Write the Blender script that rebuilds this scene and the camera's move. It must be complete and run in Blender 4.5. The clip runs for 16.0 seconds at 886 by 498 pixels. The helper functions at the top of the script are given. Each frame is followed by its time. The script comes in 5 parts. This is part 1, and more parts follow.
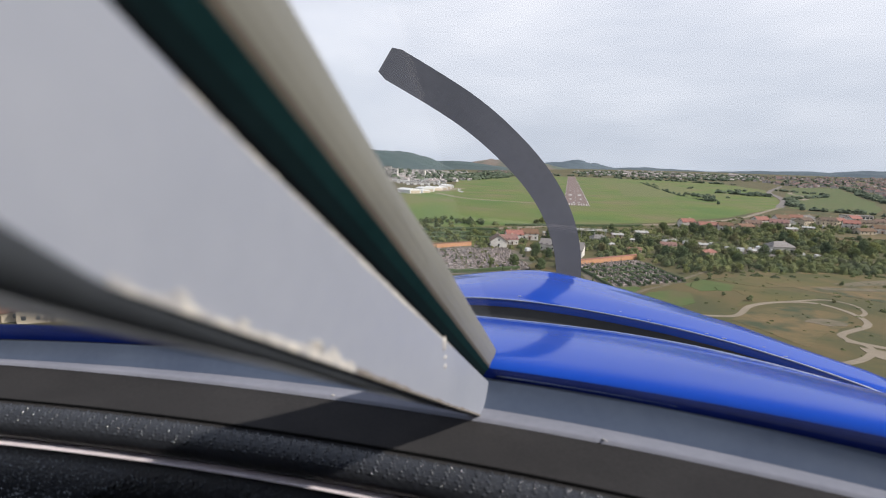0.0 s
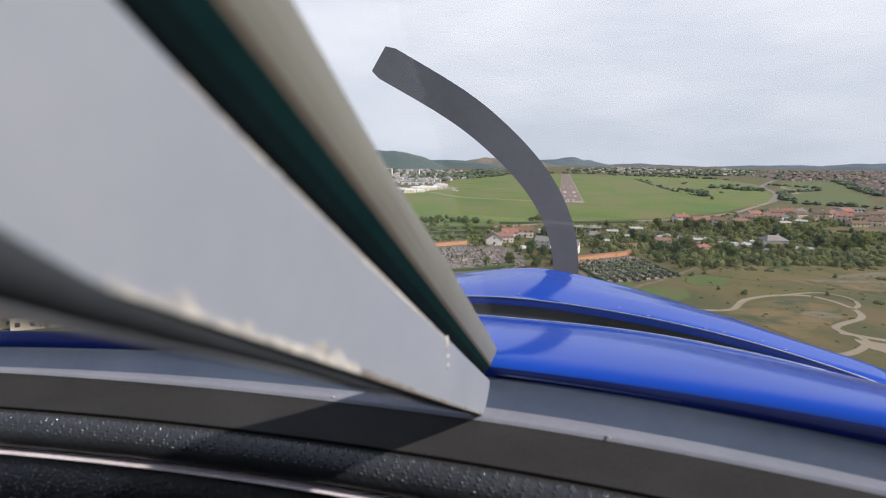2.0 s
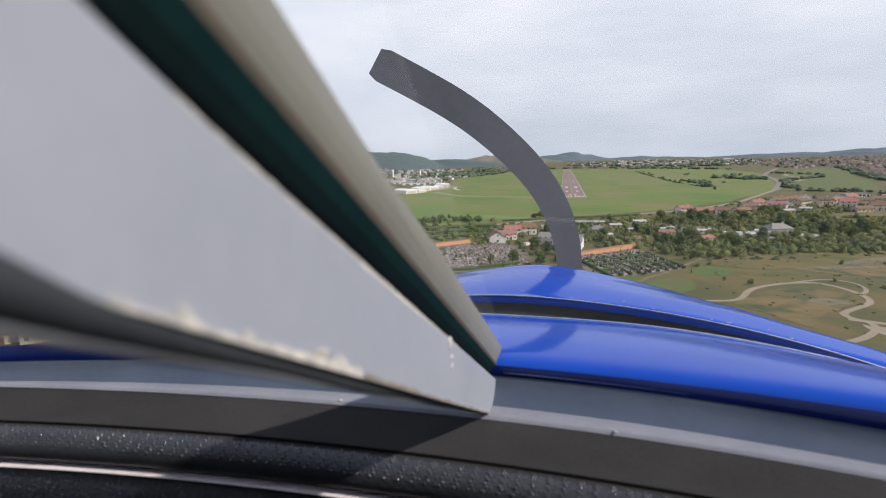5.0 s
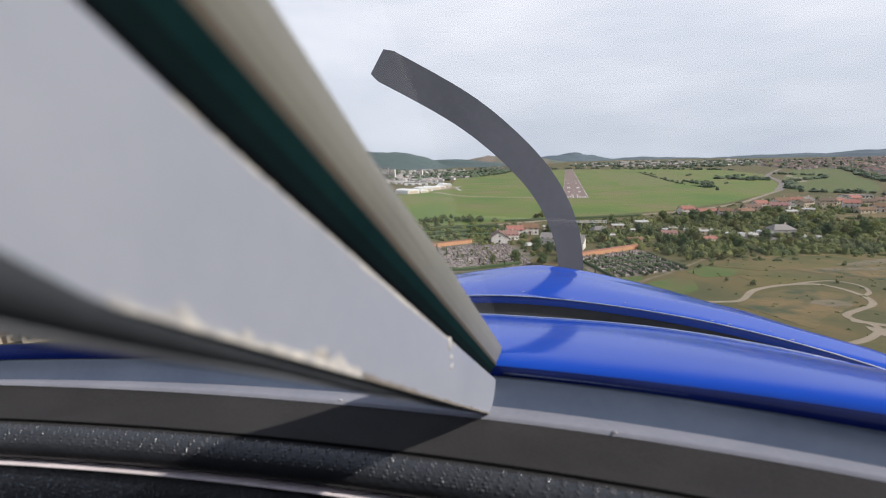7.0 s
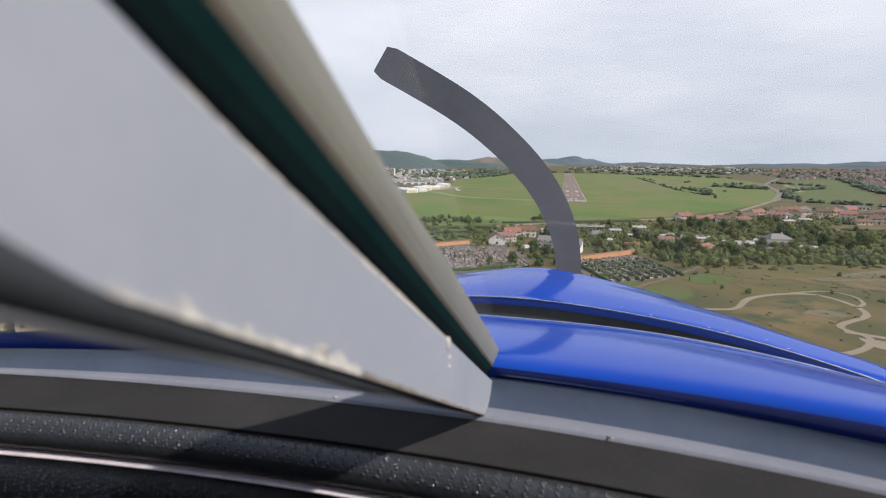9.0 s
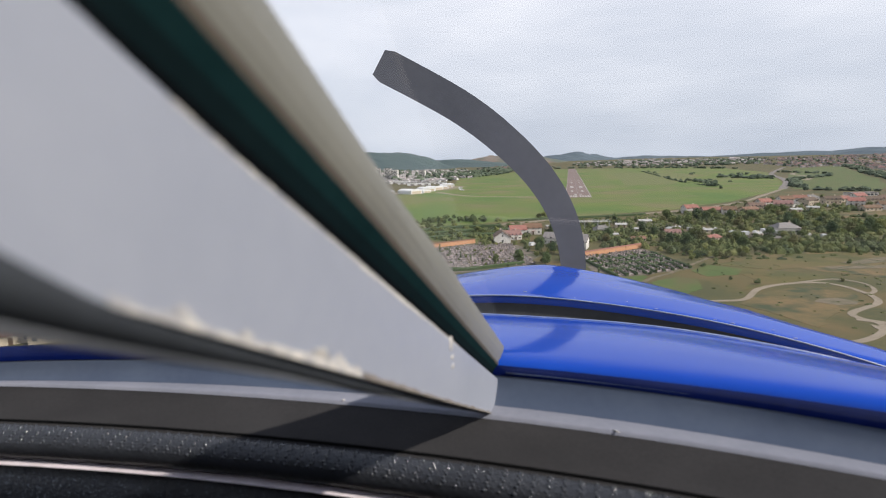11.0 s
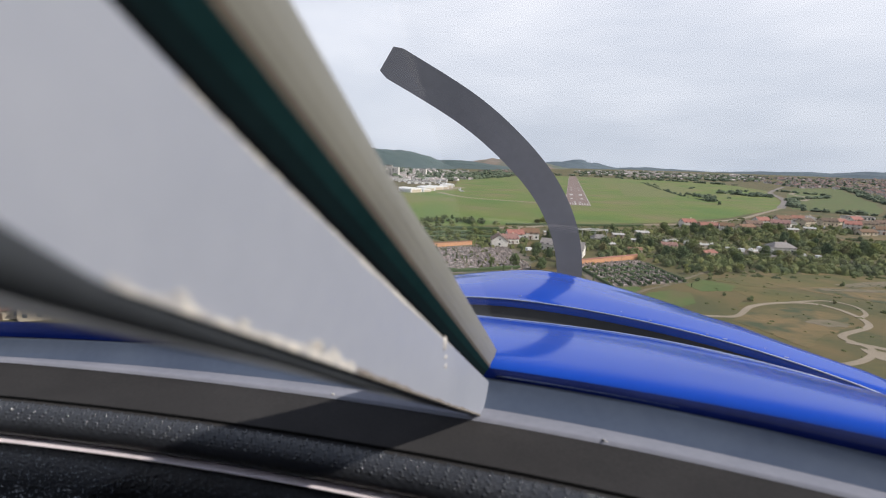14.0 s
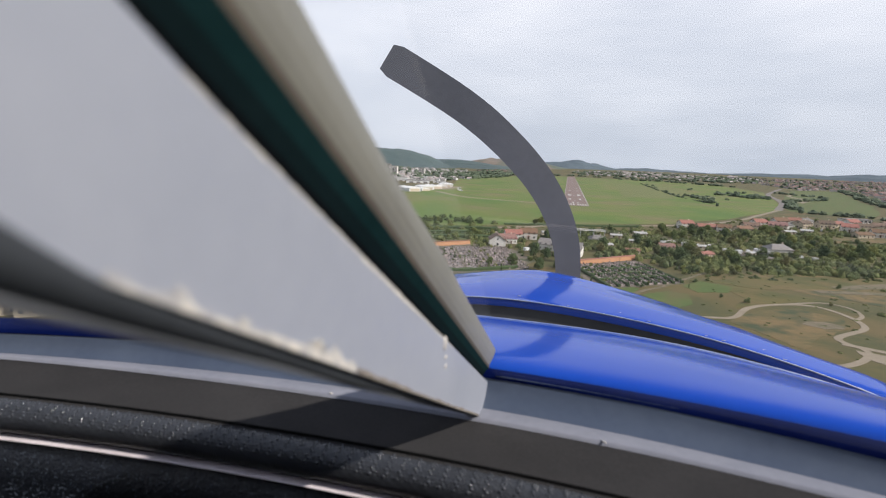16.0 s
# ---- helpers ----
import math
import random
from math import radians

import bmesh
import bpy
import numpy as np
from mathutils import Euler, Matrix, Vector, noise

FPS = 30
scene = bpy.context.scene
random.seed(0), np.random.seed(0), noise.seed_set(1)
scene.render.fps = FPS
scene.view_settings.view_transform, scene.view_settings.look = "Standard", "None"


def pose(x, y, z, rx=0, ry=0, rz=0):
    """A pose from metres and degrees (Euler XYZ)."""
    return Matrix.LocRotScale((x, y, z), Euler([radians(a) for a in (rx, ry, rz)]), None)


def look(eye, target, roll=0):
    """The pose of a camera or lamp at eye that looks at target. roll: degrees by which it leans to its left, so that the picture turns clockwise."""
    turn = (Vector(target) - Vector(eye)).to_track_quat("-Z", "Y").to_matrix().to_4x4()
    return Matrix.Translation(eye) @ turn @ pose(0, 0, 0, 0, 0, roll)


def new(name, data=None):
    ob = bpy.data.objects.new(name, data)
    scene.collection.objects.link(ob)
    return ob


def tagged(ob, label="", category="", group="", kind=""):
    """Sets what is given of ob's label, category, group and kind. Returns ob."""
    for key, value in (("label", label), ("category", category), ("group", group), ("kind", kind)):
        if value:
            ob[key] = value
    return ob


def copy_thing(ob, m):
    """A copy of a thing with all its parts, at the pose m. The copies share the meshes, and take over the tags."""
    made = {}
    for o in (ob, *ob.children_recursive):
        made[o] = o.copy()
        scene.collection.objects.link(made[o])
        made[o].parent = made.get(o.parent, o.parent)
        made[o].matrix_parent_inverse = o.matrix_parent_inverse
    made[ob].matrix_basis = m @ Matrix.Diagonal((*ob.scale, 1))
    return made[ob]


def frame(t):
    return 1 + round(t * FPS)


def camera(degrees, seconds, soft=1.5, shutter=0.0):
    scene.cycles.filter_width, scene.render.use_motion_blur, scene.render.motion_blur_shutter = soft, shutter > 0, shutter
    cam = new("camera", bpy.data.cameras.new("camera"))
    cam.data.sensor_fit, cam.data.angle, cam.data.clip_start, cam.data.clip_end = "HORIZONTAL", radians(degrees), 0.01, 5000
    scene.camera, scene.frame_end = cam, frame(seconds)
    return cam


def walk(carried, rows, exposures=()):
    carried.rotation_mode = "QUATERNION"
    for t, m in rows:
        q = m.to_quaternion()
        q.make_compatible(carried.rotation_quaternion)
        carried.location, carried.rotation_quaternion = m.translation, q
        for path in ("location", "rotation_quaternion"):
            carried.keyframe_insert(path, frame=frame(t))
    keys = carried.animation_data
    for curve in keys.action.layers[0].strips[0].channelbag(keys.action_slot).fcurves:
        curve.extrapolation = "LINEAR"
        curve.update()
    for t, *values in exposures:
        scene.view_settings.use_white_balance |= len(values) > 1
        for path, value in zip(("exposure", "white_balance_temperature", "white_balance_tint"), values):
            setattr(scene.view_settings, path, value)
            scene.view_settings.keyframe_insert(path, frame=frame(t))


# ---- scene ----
# ---------------------------------------------------------------- camera
EYE_Z = 45.0          # height of the eye above the airfield
cam = camera(82.0, 16.0, soft=0.6)
cam.data.dof.use_dof = True
cam.data.dof.focus_distance = 1.6
cam.data.dof.aperture_fstop = 6.2
PATH = [
    (0.0, 0.0028, -0.0016, 44.9999, 80.36, -1.75, 16.28),
    (0.5, 0.0003, 0.0004, 44.9988, 80.35, -3.33, 16.36),
    (1.0, 0.0012, -0.0005, 44.9994, 80.36, -1.66, 16.08),
    (1.5, -0.0000, 0.0002, 44.9990, 80.32, -1.72, 15.94),
    (2.0, -0.0019, 0.0016, 44.9984, 80.28, -0.91, 15.63),
    (2.5, -0.0012, 0.0010, 44.9988, 80.33, 1.50, 15.32),
    (3.0, 0.0004, 0.0004, 44.9993, 80.30, 3.19, 15.18),
    (3.5, 0.0011, 0.0000, 44.9999, 80.22, 2.39, 15.41),
    (4.0, 0.0008, 0.0006, 44.9998, 80.23, 1.75, 15.57),
    (6.5, 0.0011, 0.0003, 44.9999, 80.22, 0.80, 15.76),
    (7.0, 0.0025, -0.0004, 45.0004, 80.25, 0.97, 15.93),
    (7.5, 0.0032, -0.0013, 45.0006, 80.26, 0.02, 16.14),
    (8.0, 0.0008, 0.0007, 44.9997, 80.23, -1.43, 16.21),
    (8.5, 0.0008, 0.0004, 44.9998, 80.23, -2.01, 16.26),
    (9.0, -0.0008, 0.0016, 44.9993, 80.24, -0.67, 15.90),
    (11.5, 0.0052, -0.0024, 45.0011, 80.26, 1.53, 16.08),
    (12.0, 0.0045, -0.0028, 45.0012, 80.25, 1.79, 15.90),
    (12.5, -0.0013, 0.0022, 44.9997, 80.13, 0.79, 15.68),
    (13.0, 0.0025, -0.0018, 45.0003, 80.32, -0.36, 16.00),
    (13.5, 0.0025, -0.0016, 45.0004, 80.27, -1.96, 16.32),
    (14.0, 0.0025, -0.0011, 45.0002, 80.26, -1.98, 16.40),
    (14.5, 0.0043, -0.0019, 45.0009, 80.26, 0.20, 16.23),
    (15.0, 0.0017, -0.0006, 45.0005, 80.23, 1.13, 15.90),
    (15.5, 0.0019, -0.0005, 45.0002, 80.22, -0.17, 15.99),
    (16.0, -0.0002, 0.0012, 44.9995, 80.18, -2.48, 16.26),
]

walk(cam, [(t, pose(x, y, z, rx, ry, rz)) for t, x, y, z, rx, ry, rz in PATH])

# ---------------------------------------------------------------- sky and sun
SUN_ELEV, SUN_AZ = 39.0, 97.0      # sun high on the right-hand side, azimuth clockwise from +Y
world = bpy.data.worlds.new("sky")
scene.world = world
world.use_nodes = True
wn, wl = world.node_tree.nodes, world.node_tree.links
wn.clear()
w_out = wn.new("ShaderNodeOutputWorld")
w_bg = wn.new("ShaderNodeBackground")
w_sky = wn.new("ShaderNodeTexSky")
w_sky.sky_type = "NISHITA"
w_sky.sun_disc = False
w_sky.sun_elevation = radians(SUN_ELEV)
w_sky.sun_rotation = radians(SUN_AZ)
w_sky.air_density, w_sky.dust_density = 1.2, 4.0
w_gain = wn.new("ShaderNodeMix")
w_gain.data_type, w_gain.blend_type = "RGBA", "MULTIPLY"
w_gain.inputs["Factor"].default_value = 1.0
w_gain.inputs["B"].default_value = (0.07, 0.07, 0.07, 1)
wl.new(w_sky.outputs["Color"], w_gain.inputs["A"])
# a closed layer of thin high cloud in front of the clear sky
w_tc = wn.new("ShaderNodeTexCoord")
w_map = wn.new("ShaderNodeMapping")
w_map.inputs["Scale"].default_value = (1.3, 1.3, 5.0)
w_noise = wn.new("ShaderNodeTexNoise")
w_noise.inputs["Scale"].default_value = 2.2
w_noise.inputs["Detail"].default_value = 6
w_noise.inputs["Roughness"].default_value = 0.55
w_ramp = wn.new("ShaderNodeValToRGB")
w_ramp.color_ramp.elements[0].position, w_ramp.color_ramp.elements[0].color = 0.30, (0.75, 0.795, 0.905, 1)
w_ramp.color_ramp.elements[1].position, w_ramp.color_ramp.elements[1].color = 0.72, (0.98, 1.0, 1.085, 1)
wl.new(w_tc.outputs["Generated"], w_map.inputs["Vector"])
wl.new(w_map.outputs["Vector"], w_noise.inputs["Vector"])
wl.new(w_noise.outputs["Fac"], w_ramp.inputs["Fac"])
w_mix = wn.new("ShaderNodeMix")
w_mix.data_type = "RGBA"
w_mix.inputs["Factor"].default_value = 0.88
wl.new(w_gain.outputs["Result"], w_mix.inputs["A"])
wl.new(w_ramp.outputs["Color"], w_mix.inputs["B"])
# the cloud layer looks greyer through the haze low down
w_sep = wn.new("ShaderNodeSeparateXYZ")
w_low = wn.new("ShaderNodeValToRGB")
w_low.color_ramp.elements[0].position, w_low.color_ramp.elements[0].color = 0.0, (0.80, 0.845, 0.885, 1)
w_low.color_ramp.elements[1].position, w_low.color_ramp.elements[1].color = 0.30, (1.16, 1.15, 1.14, 1)
w_top = w_low.color_ramp.elements.new(0.95)          # thinner, bluer cloud overhead
w_top.color = (0.46, 0.53, 0.66, 1)
w_haze = wn.new("ShaderNodeMix")
w_haze.data_type, w_haze.blend_type = "RGBA", "MULTIPLY"
w_haze.inputs["Factor"].default_value = 1.0
wl.new(w_tc.outputs["Generated"], w_sep.inputs["Vector"])
wl.new(w_sep.outputs["Z"], w_low.inputs["Fac"])
wl.new(w_mix.outputs["Result"], w_haze.inputs["A"])
wl.new(w_low.outputs["Color"], w_haze.inputs["B"])
wl.new(w_haze.outputs["Result"], w_bg.inputs["Color"])
w_bg.inputs["Strength"].default_value = 1.0
wl.new(w_bg.outputs["Background"], w_out.inputs["Surface"])

sun_data = bpy.data.lights.new("sun", "SUN")
sun_data.energy, sun_data.angle, sun_data.color = 5.0, radians(1.2), (1.0, 0.955, 0.90)
sun = new("sun", sun_data)
sx, sy = math.sin(radians(SUN_AZ)), math.cos(radians(SUN_AZ))
sun.matrix_world = look((sx * 100, sy * 100, 100 * math.tan(radians(SUN_ELEV)) + 60), (0, 0, 60))


# ---------------------------------------------------------------- materials
TONE = 0.96           # one scale for all paints and soils


def material(name, a, b=None, scale=1.0, rough=0.7, bump=0.0, fine=8.0, metal=0.0, coat=0.0, spread=0.25,
             per="", other=None, patch=0.0, rough_var=0.0, vary=0.38):
    """A surface between the colours a and b, mottled at two scales; per: 'object' or 'island' varies each piece;
    other: a third colour in patches of size patch (metres)."""
    m = bpy.data.materials.new(name)
    m.use_nodes = True
    n, l = m.node_tree.nodes, m.node_tree.links
    p = n["Principled BSDF"]
    b = b or tuple(c * 0.75 for c in a)
    a, b = tuple(c * TONE for c in a), tuple(c * TONE for c in b)
    other = other and tuple(c * TONE for c in other)
    tc = n.new("ShaderNodeTexCoord")
    n1 = n.new("ShaderNodeTexNoise")
    n1.inputs["Scale"].default_value = scale
    n1.inputs["Detail"].default_value = 5
    n2 = n.new("ShaderNodeTexNoise")
    n2.inputs["Scale"].default_value = scale * fine
    n2.inputs["Detail"].default_value = 4
    for q in (n1, n2):
        l.new(tc.outputs["Object"], q.inputs["Vector"])
    add = n.new("ShaderNodeMath")
    add.operation = "MULTIPLY_ADD"
    add.inputs[1].default_value = 0.45
    l.new(n2.outputs["Fac"], add.inputs[0])
    l.new(n1.outputs["Fac"], add.inputs[2])
    rng = n.new("ShaderNodeMapRange")
    rng.inputs["From Min"].default_value = 0.72 - spread
    rng.inputs["From Max"].default_value = 0.72 + spread
    l.new(add.outputs["Value"], rng.inputs["Value"])
    mix = n.new("ShaderNodeMix")
    mix.data_type = "RGBA"
    mix.inputs["A"].default_value, mix.inputs["B"].default_value = (*a, 1), (*b, 1)
    l.new(rng.outputs["Result"], mix.inputs["Factor"])
    colour = mix.outputs["Result"]
    if other:
        n3 = n.new("ShaderNodeTexNoise")
        n3.inputs["Scale"].default_value = 1.0 / patch
        n3.inputs["Detail"].default_value = 5
        l.new(tc.outputs["Object"], n3.inputs["Vector"])
        r3 = n.new("ShaderNodeMapRange")
        r3.inputs["From Min"].default_value, r3.inputs["From Max"].default_value = 0.46, 0.66
        l.new(n3.outputs["Fac"], r3.inputs["Value"])
        m3 = n.new("ShaderNodeMix")
        m3.data_type = "RGBA"
        l.new(r3.outputs["Result"], m3.inputs["Factor"])
        l.new(colour, m3.inputs["A"])
        m3.inputs["B"].default_value = (*other, 1)
        colour = m3.outputs["Result"]
    if per:
        if per == "object":
            rnd = n.new("ShaderNodeObjectInfo").outputs["Random"]
        else:
            rnd = n.new("ShaderNodeNewGeometry").outputs["Random Per Island"]
        hsv = n.new("ShaderNodeHueSaturation")
        v = n.new("ShaderNodeMapRange")
        v.inputs["To Min"].default_value, v.inputs["To Max"].default_value = (0.62, 1.4) if per == "object" else (1 - vary, 1 + vary)
        l.new(rnd, v.inputs["Value"])
        l.new(v.outputs["Result"], hsv.inputs["Value"])
        h = n.new("ShaderNodeMapRange")
        h.inputs["To Min"].default_value, h.inputs["To Max"].default_value = 0.525, 0.475
        l.new(rnd, h.inputs["Value"])
        l.new(h.outputs["Result"], hsv.inputs["Hue"])
        l.new(colour, hsv.inputs["Color"])
        colour = hsv.outputs["Color"]
    l.new(colour, p.inputs["Base Color"])
    p.inputs["Roughness"].default_value = rough
    if rough_var:
        rv = n.new("ShaderNodeMapRange")
        rv.inputs["To Min"].default_value, rv.inputs["To Max"].default_value = rough - rough_var, rough + rough_var
        l.new(n1.outputs["Fac"], rv.inputs["Value"])
        l.new(rv.outputs["Result"], p.inputs["Roughness"])
    p.inputs["Metallic"].default_value = metal
    p.inputs["Coat Weight"].default_value = coat
    p.inputs["Coat Roughness"].default_value = 0.06
    if bump:
        bp = n.new("ShaderNodeBump")
        bp.inputs["Strength"].default_value = 0.6
        bp.inputs["Distance"].default_value = bump
        l.new(add.outputs["Value"], bp.inputs["Height"])
        l.new(bp.outputs["Normal"], p.inputs["Normal"])
    return m


M = {}
# aircraft
M["blue"] = material("blue_enamel", (0.001, 0.043, 0.345), (0.003, 0.060, 0.420), scale=5, rough=0.10, coat=0.0, spread=0.4, fine=30, bump=0.0003)
M["blue"].node_tree.nodes["Principled BSDF"].inputs["IOR"].default_value = 1.20
# navy paints the dark reflection in the cowling's rolled lip
M["gasket"] = material("navy_lip_shade", (0.001, 0.005, 0.050), (0.002, 0.008, 0.070), scale=9, rough=0.6)
M["gasket"].node_tree.nodes["Principled BSDF"].inputs["Specular IOR Level"].default_value = 0.05
M["slot"] = material("slot_black", (0.012, 0.013, 0.014), (0.03, 0.03, 0.03), scale=9, rough=0.75)
M["strip"] = material("grey_frame_paint", (0.190, 0.195, 0.228), (0.240, 0.242, 0.275), scale=14, rough=0.6, bump=0.0004, rough_var=0.08)
M["strip"].node_tree.nodes["Principled BSDF"].inputs["IOR"].default_value = 1.15
# the reflected cowling and dark cabin are put into this base colour
M["upstand"] = material("reflection_blued_moulding", (0.046, 0.060, 0.094), (0.062, 0.079, 0.116), scale=14, rough=0.34, bump=0.0003, rough_var=0.06)
M["shield"] = material("glareshield_vinyl", (0.0295, 0.0284, 0.0286), (0.0455, 0.0432, 0.0427), scale=8, rough=0.8, bump=0.0006, fine=40)
M["shield"].node_tree.nodes["Principled BSDF"].inputs["Specular IOR Level"].default_value = 0.0
M["web"] = material("post_grey_paint", (0.250, 0.264, 0.306), (0.280, 0.292, 0.332), scale=12, rough=0.5, bump=0.0003, rough_var=0.1)
M["chip"] = material("bare_primer", (0.62, 0.57, 0.50), (0.27, 0.265, 0.275), scale=150, rough=0.85, spread=0.22)
M["rust"] = material("rusty_edge", (0.13, 0.105, 0.088), (0.25, 0.22, 0.19), scale=150, rough=0.85)
M["rubber"] = material("edge_rubber", (0.015, 0.018, 0.022), (0.025, 0.029, 0.034), scale=20, rough=0.7)
M["bead"] = material("bead_grey_paint", (0.13, 0.136, 0.15), (0.165, 0.17, 0.182), scale=20, rough=0.6)
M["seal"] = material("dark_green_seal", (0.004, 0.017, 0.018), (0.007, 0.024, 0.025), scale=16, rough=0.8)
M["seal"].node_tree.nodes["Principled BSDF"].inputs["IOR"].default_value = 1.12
# two near-blacks that paint the seal's shade deepening towards the web
M["seallip"] = material("seal_shade_green", (0.0025, 0.0075, 0.0085), (0.004, 0.0105, 0.0115), scale=16, rough=0.8)
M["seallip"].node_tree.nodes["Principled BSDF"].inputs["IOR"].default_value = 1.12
M["sealblack"] = material("seal_shade_black", (0.0022, 0.0030, 0.0036), (0.004, 0.005, 0.006), scale=16, rough=0.8)
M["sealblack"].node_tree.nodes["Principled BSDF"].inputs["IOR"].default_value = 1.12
M["primer"] = material("brown_step", (0.085, 0.066, 0.046), (0.060, 0.050, 0.038), scale=18, rough=0.7)
M["beige"] = material("beige_flange_paint", (0.135, 0.130, 0.108), (0.16, 0.154, 0.128), scale=14, rough=0.55)
M["trim"] = material("bare_metal_trim", (0.76, 0.67, 0.68), (0.56, 0.49, 0.50), scale=40, rough=0.45, metal=0.0, rough_var=0.15)
M["panel"] = material("black_crackle_paint", (0.003, 0.004, 0.007), (0.007, 0.009, 0.014), scale=260, rough=0.35, bump=0.002, fine=3)
M["panel"].node_tree.nodes["Principled BSDF"].inputs["IOR"].default_value = 1.5
M["blade"] = material("propeller_grey", (0.060, 0.061, 0.069), (0.080, 0.081, 0.090), scale=7, rough=0.55)
M["lining"] = material("cabin_lining", (0.028, 0.028, 0.030), (0.042, 0.042, 0.044), scale=6, rough=0.9)
M["thread"] = material("black_thread", (0.002, 0.002, 0.002), (0.005, 0.005, 0.005), scale=50, rough=0.9)
M["thread"].node_tree.nodes["Principled BSDF"].inputs["Specular IOR Level"].default_value = 0.05


def pebbled(name):
    """Black padded vinyl with rows of small pressed dots."""
    m = material(name, (0.019, 0.020, 0.024), (0.031, 0.033, 0.038), scale=30, rough=0.42, rough_var=0.08)
    m.node_tree.nodes["Principled BSDF"].inputs["IOR"].default_value = 1.52
    n, l = m.node_tree.nodes, m.node_tree.links
    tc = n.new("ShaderNodeTexCoord")
    sep = n.new("ShaderNodeSeparateXYZ")
    l.new(tc.outputs["Object"], sep.inputs["Vector"])
    run = n.new("ShaderNodeMath")            # length round the padding
    run.operation = "ADD"
    l.new(sep.outputs["Y"], run.inputs[0])
    l.new(sep.outputs["Z"], run.inputs[1])
    com = n.new("ShaderNodeCombineXYZ")
    l.new(sep.outputs["X"], com.inputs["X"])
    l.new(run.outputs["Value"], com.inputs["Y"])
    mp = n.new("ShaderNodeMapping")
    mp.inputs["Rotation"].default_value = (0, 0, radians(38))
    l.new(com.outputs["Vector"], mp.inputs["Vector"])
    vo = n.new("ShaderNodeTexVoronoi")
    vo.voronoi_dimensions = "2D"
    vo.inputs["Scale"].default_value = 150
    vo.inputs["Randomness"].default_value = 0.35
    l.new(mp.outputs["Vector"], vo.inputs["Vector"])
    bp = n.new("ShaderNodeBump")
    bp.inputs["Strength"].default_value = 1.0
    bp.inputs["Distance"].default_value = 0.0004
    bp.invert = True
    l.new(vo.outputs["Distance"], bp.inputs["Height"])
    l.new(bp.outputs["Normal"], n["Principled BSDF"].inputs["Normal"])
    return m


M["roll"] = pebbled("pebbled_black_vinyl")


def hazy_glass(name, least, most):
    """A clear pane; its thin film with faint streaks stands in for haze over the land."""
    m = bpy.data.materials.new(name)
    m.use_nodes = True
    n, l = m.node_tree.nodes, m.node_tree.links
    n.clear()
    out = n.new("ShaderNodeOutputMaterial")
    clear = n.new("ShaderNodeBsdfTransparent")
    veil = n.new("ShaderNodeBsdfTranslucent")
    veil.inputs["Color"].default_value = (0.80, 0.86, 0.95, 1)
    tc = n.new("ShaderNodeTexCoord")
    mp = n.new("ShaderNodeMapping")
    mp.inputs["Scale"].default_value = (3, 14, 3)
    no = n.new("ShaderNodeTexNoise")
    no.inputs["Scale"].default_value = 2.5
    no.inputs["Detail"].default_value = 4
    rg = n.new("ShaderNodeMapRange")
    rg.inputs["To Min"].default_value, rg.inputs["To Max"].default_value = least, most
    mx = n.new("ShaderNodeMixShader")
    l.new(tc.outputs["Object"], mp.inputs["Vector"])
    l.new(mp.outputs["Vector"], no.inputs["Vector"])
    l.new(no.outputs["Fac"], rg.inputs["Value"])
    l.new(rg.outputs["Result"], mx.inputs["Fac"])
    l.new(clear.outputs["BSDF"], mx.inputs[1])
    l.new(veil.outputs["BSDF"], mx.inputs[2])
    gloss = n.new("ShaderNodeBsdfGlossy")
    gloss.inputs["Roughness"].default_value = 0.0
    top = n.new("ShaderNodeMixShader")
    top.inputs["Fac"].default_value = 0.07
    l.new(mx.outputs["Shader"], top.inputs[1])
    l.new(gloss.outputs["BSDF"], top.inputs[2])
    l.new(top.outputs["Shader"], out.inputs["Surface"])
    return m


M["windscreen"] = hazy_glass("hazy_windscreen", 0.003, 0.014)
M["wear"] = material("worn_paint_edge", (0.30, 0.34, 0.42), (0.14, 0.20, 0.42), scale=60, rough=0.5)
# pale blue puts the sky's reflection into the flecks' colour
M["fleck"] = material("sky_tinted_flecks", (0.05, 0.065, 0.09), (0.12, 0.14, 0.18), scale=90, rough=0.3)
M["stud"] = material("shiny_vinyl_dots", (0.024, 0.026, 0.031), (0.046, 0.049, 0.056), scale=90, rough=0.15, rough_var=0.06)
M["stud"].node_tree.nodes["Principled BSDF"].inputs["IOR"].default_value = 1.6
# land
M["ground"] = material("rough_meadow", (0.080, 0.067, 0.014), (0.052, 0.053, 0.011), scale=0.030, rough=0.95, fine=16, other=(0.113, 0.077, 0.023), patch=24, spread=0.10)
M["airfield"] = material("mown_airfield_grass", (0.060, 0.116, 0.008), (0.112, 0.140, 0.016), scale=0.012, rough=0.95, fine=18, other=(0.136, 0.120, 0.040), patch=90, spread=0.16)
M["meadow"] = material("green_meadow", (0.064, 0.064, 0.011), (0.097, 0.079, 0.015), scale=0.045, rough=0.95, fine=14, other=(0.115, 0.081, 0.023), patch=16, spread=0.10)
M["lawn"] = material("fresh_lawn", (0.054, 0.088, 0.012), (0.082, 0.102, 0.019), scale=0.07, rough=0.95, fine=10, spread=0.14, other=(0.085, 0.080, 0.022), patch=14)
M["dry"] = material("dry_brown_grass", (0.149, 0.097, 0.034), (0.088, 0.072, 0.02), scale=0.05, rough=0.95, fine=12, other=(0.036, 0.047, 0.013), patch=9, spread=0.11)
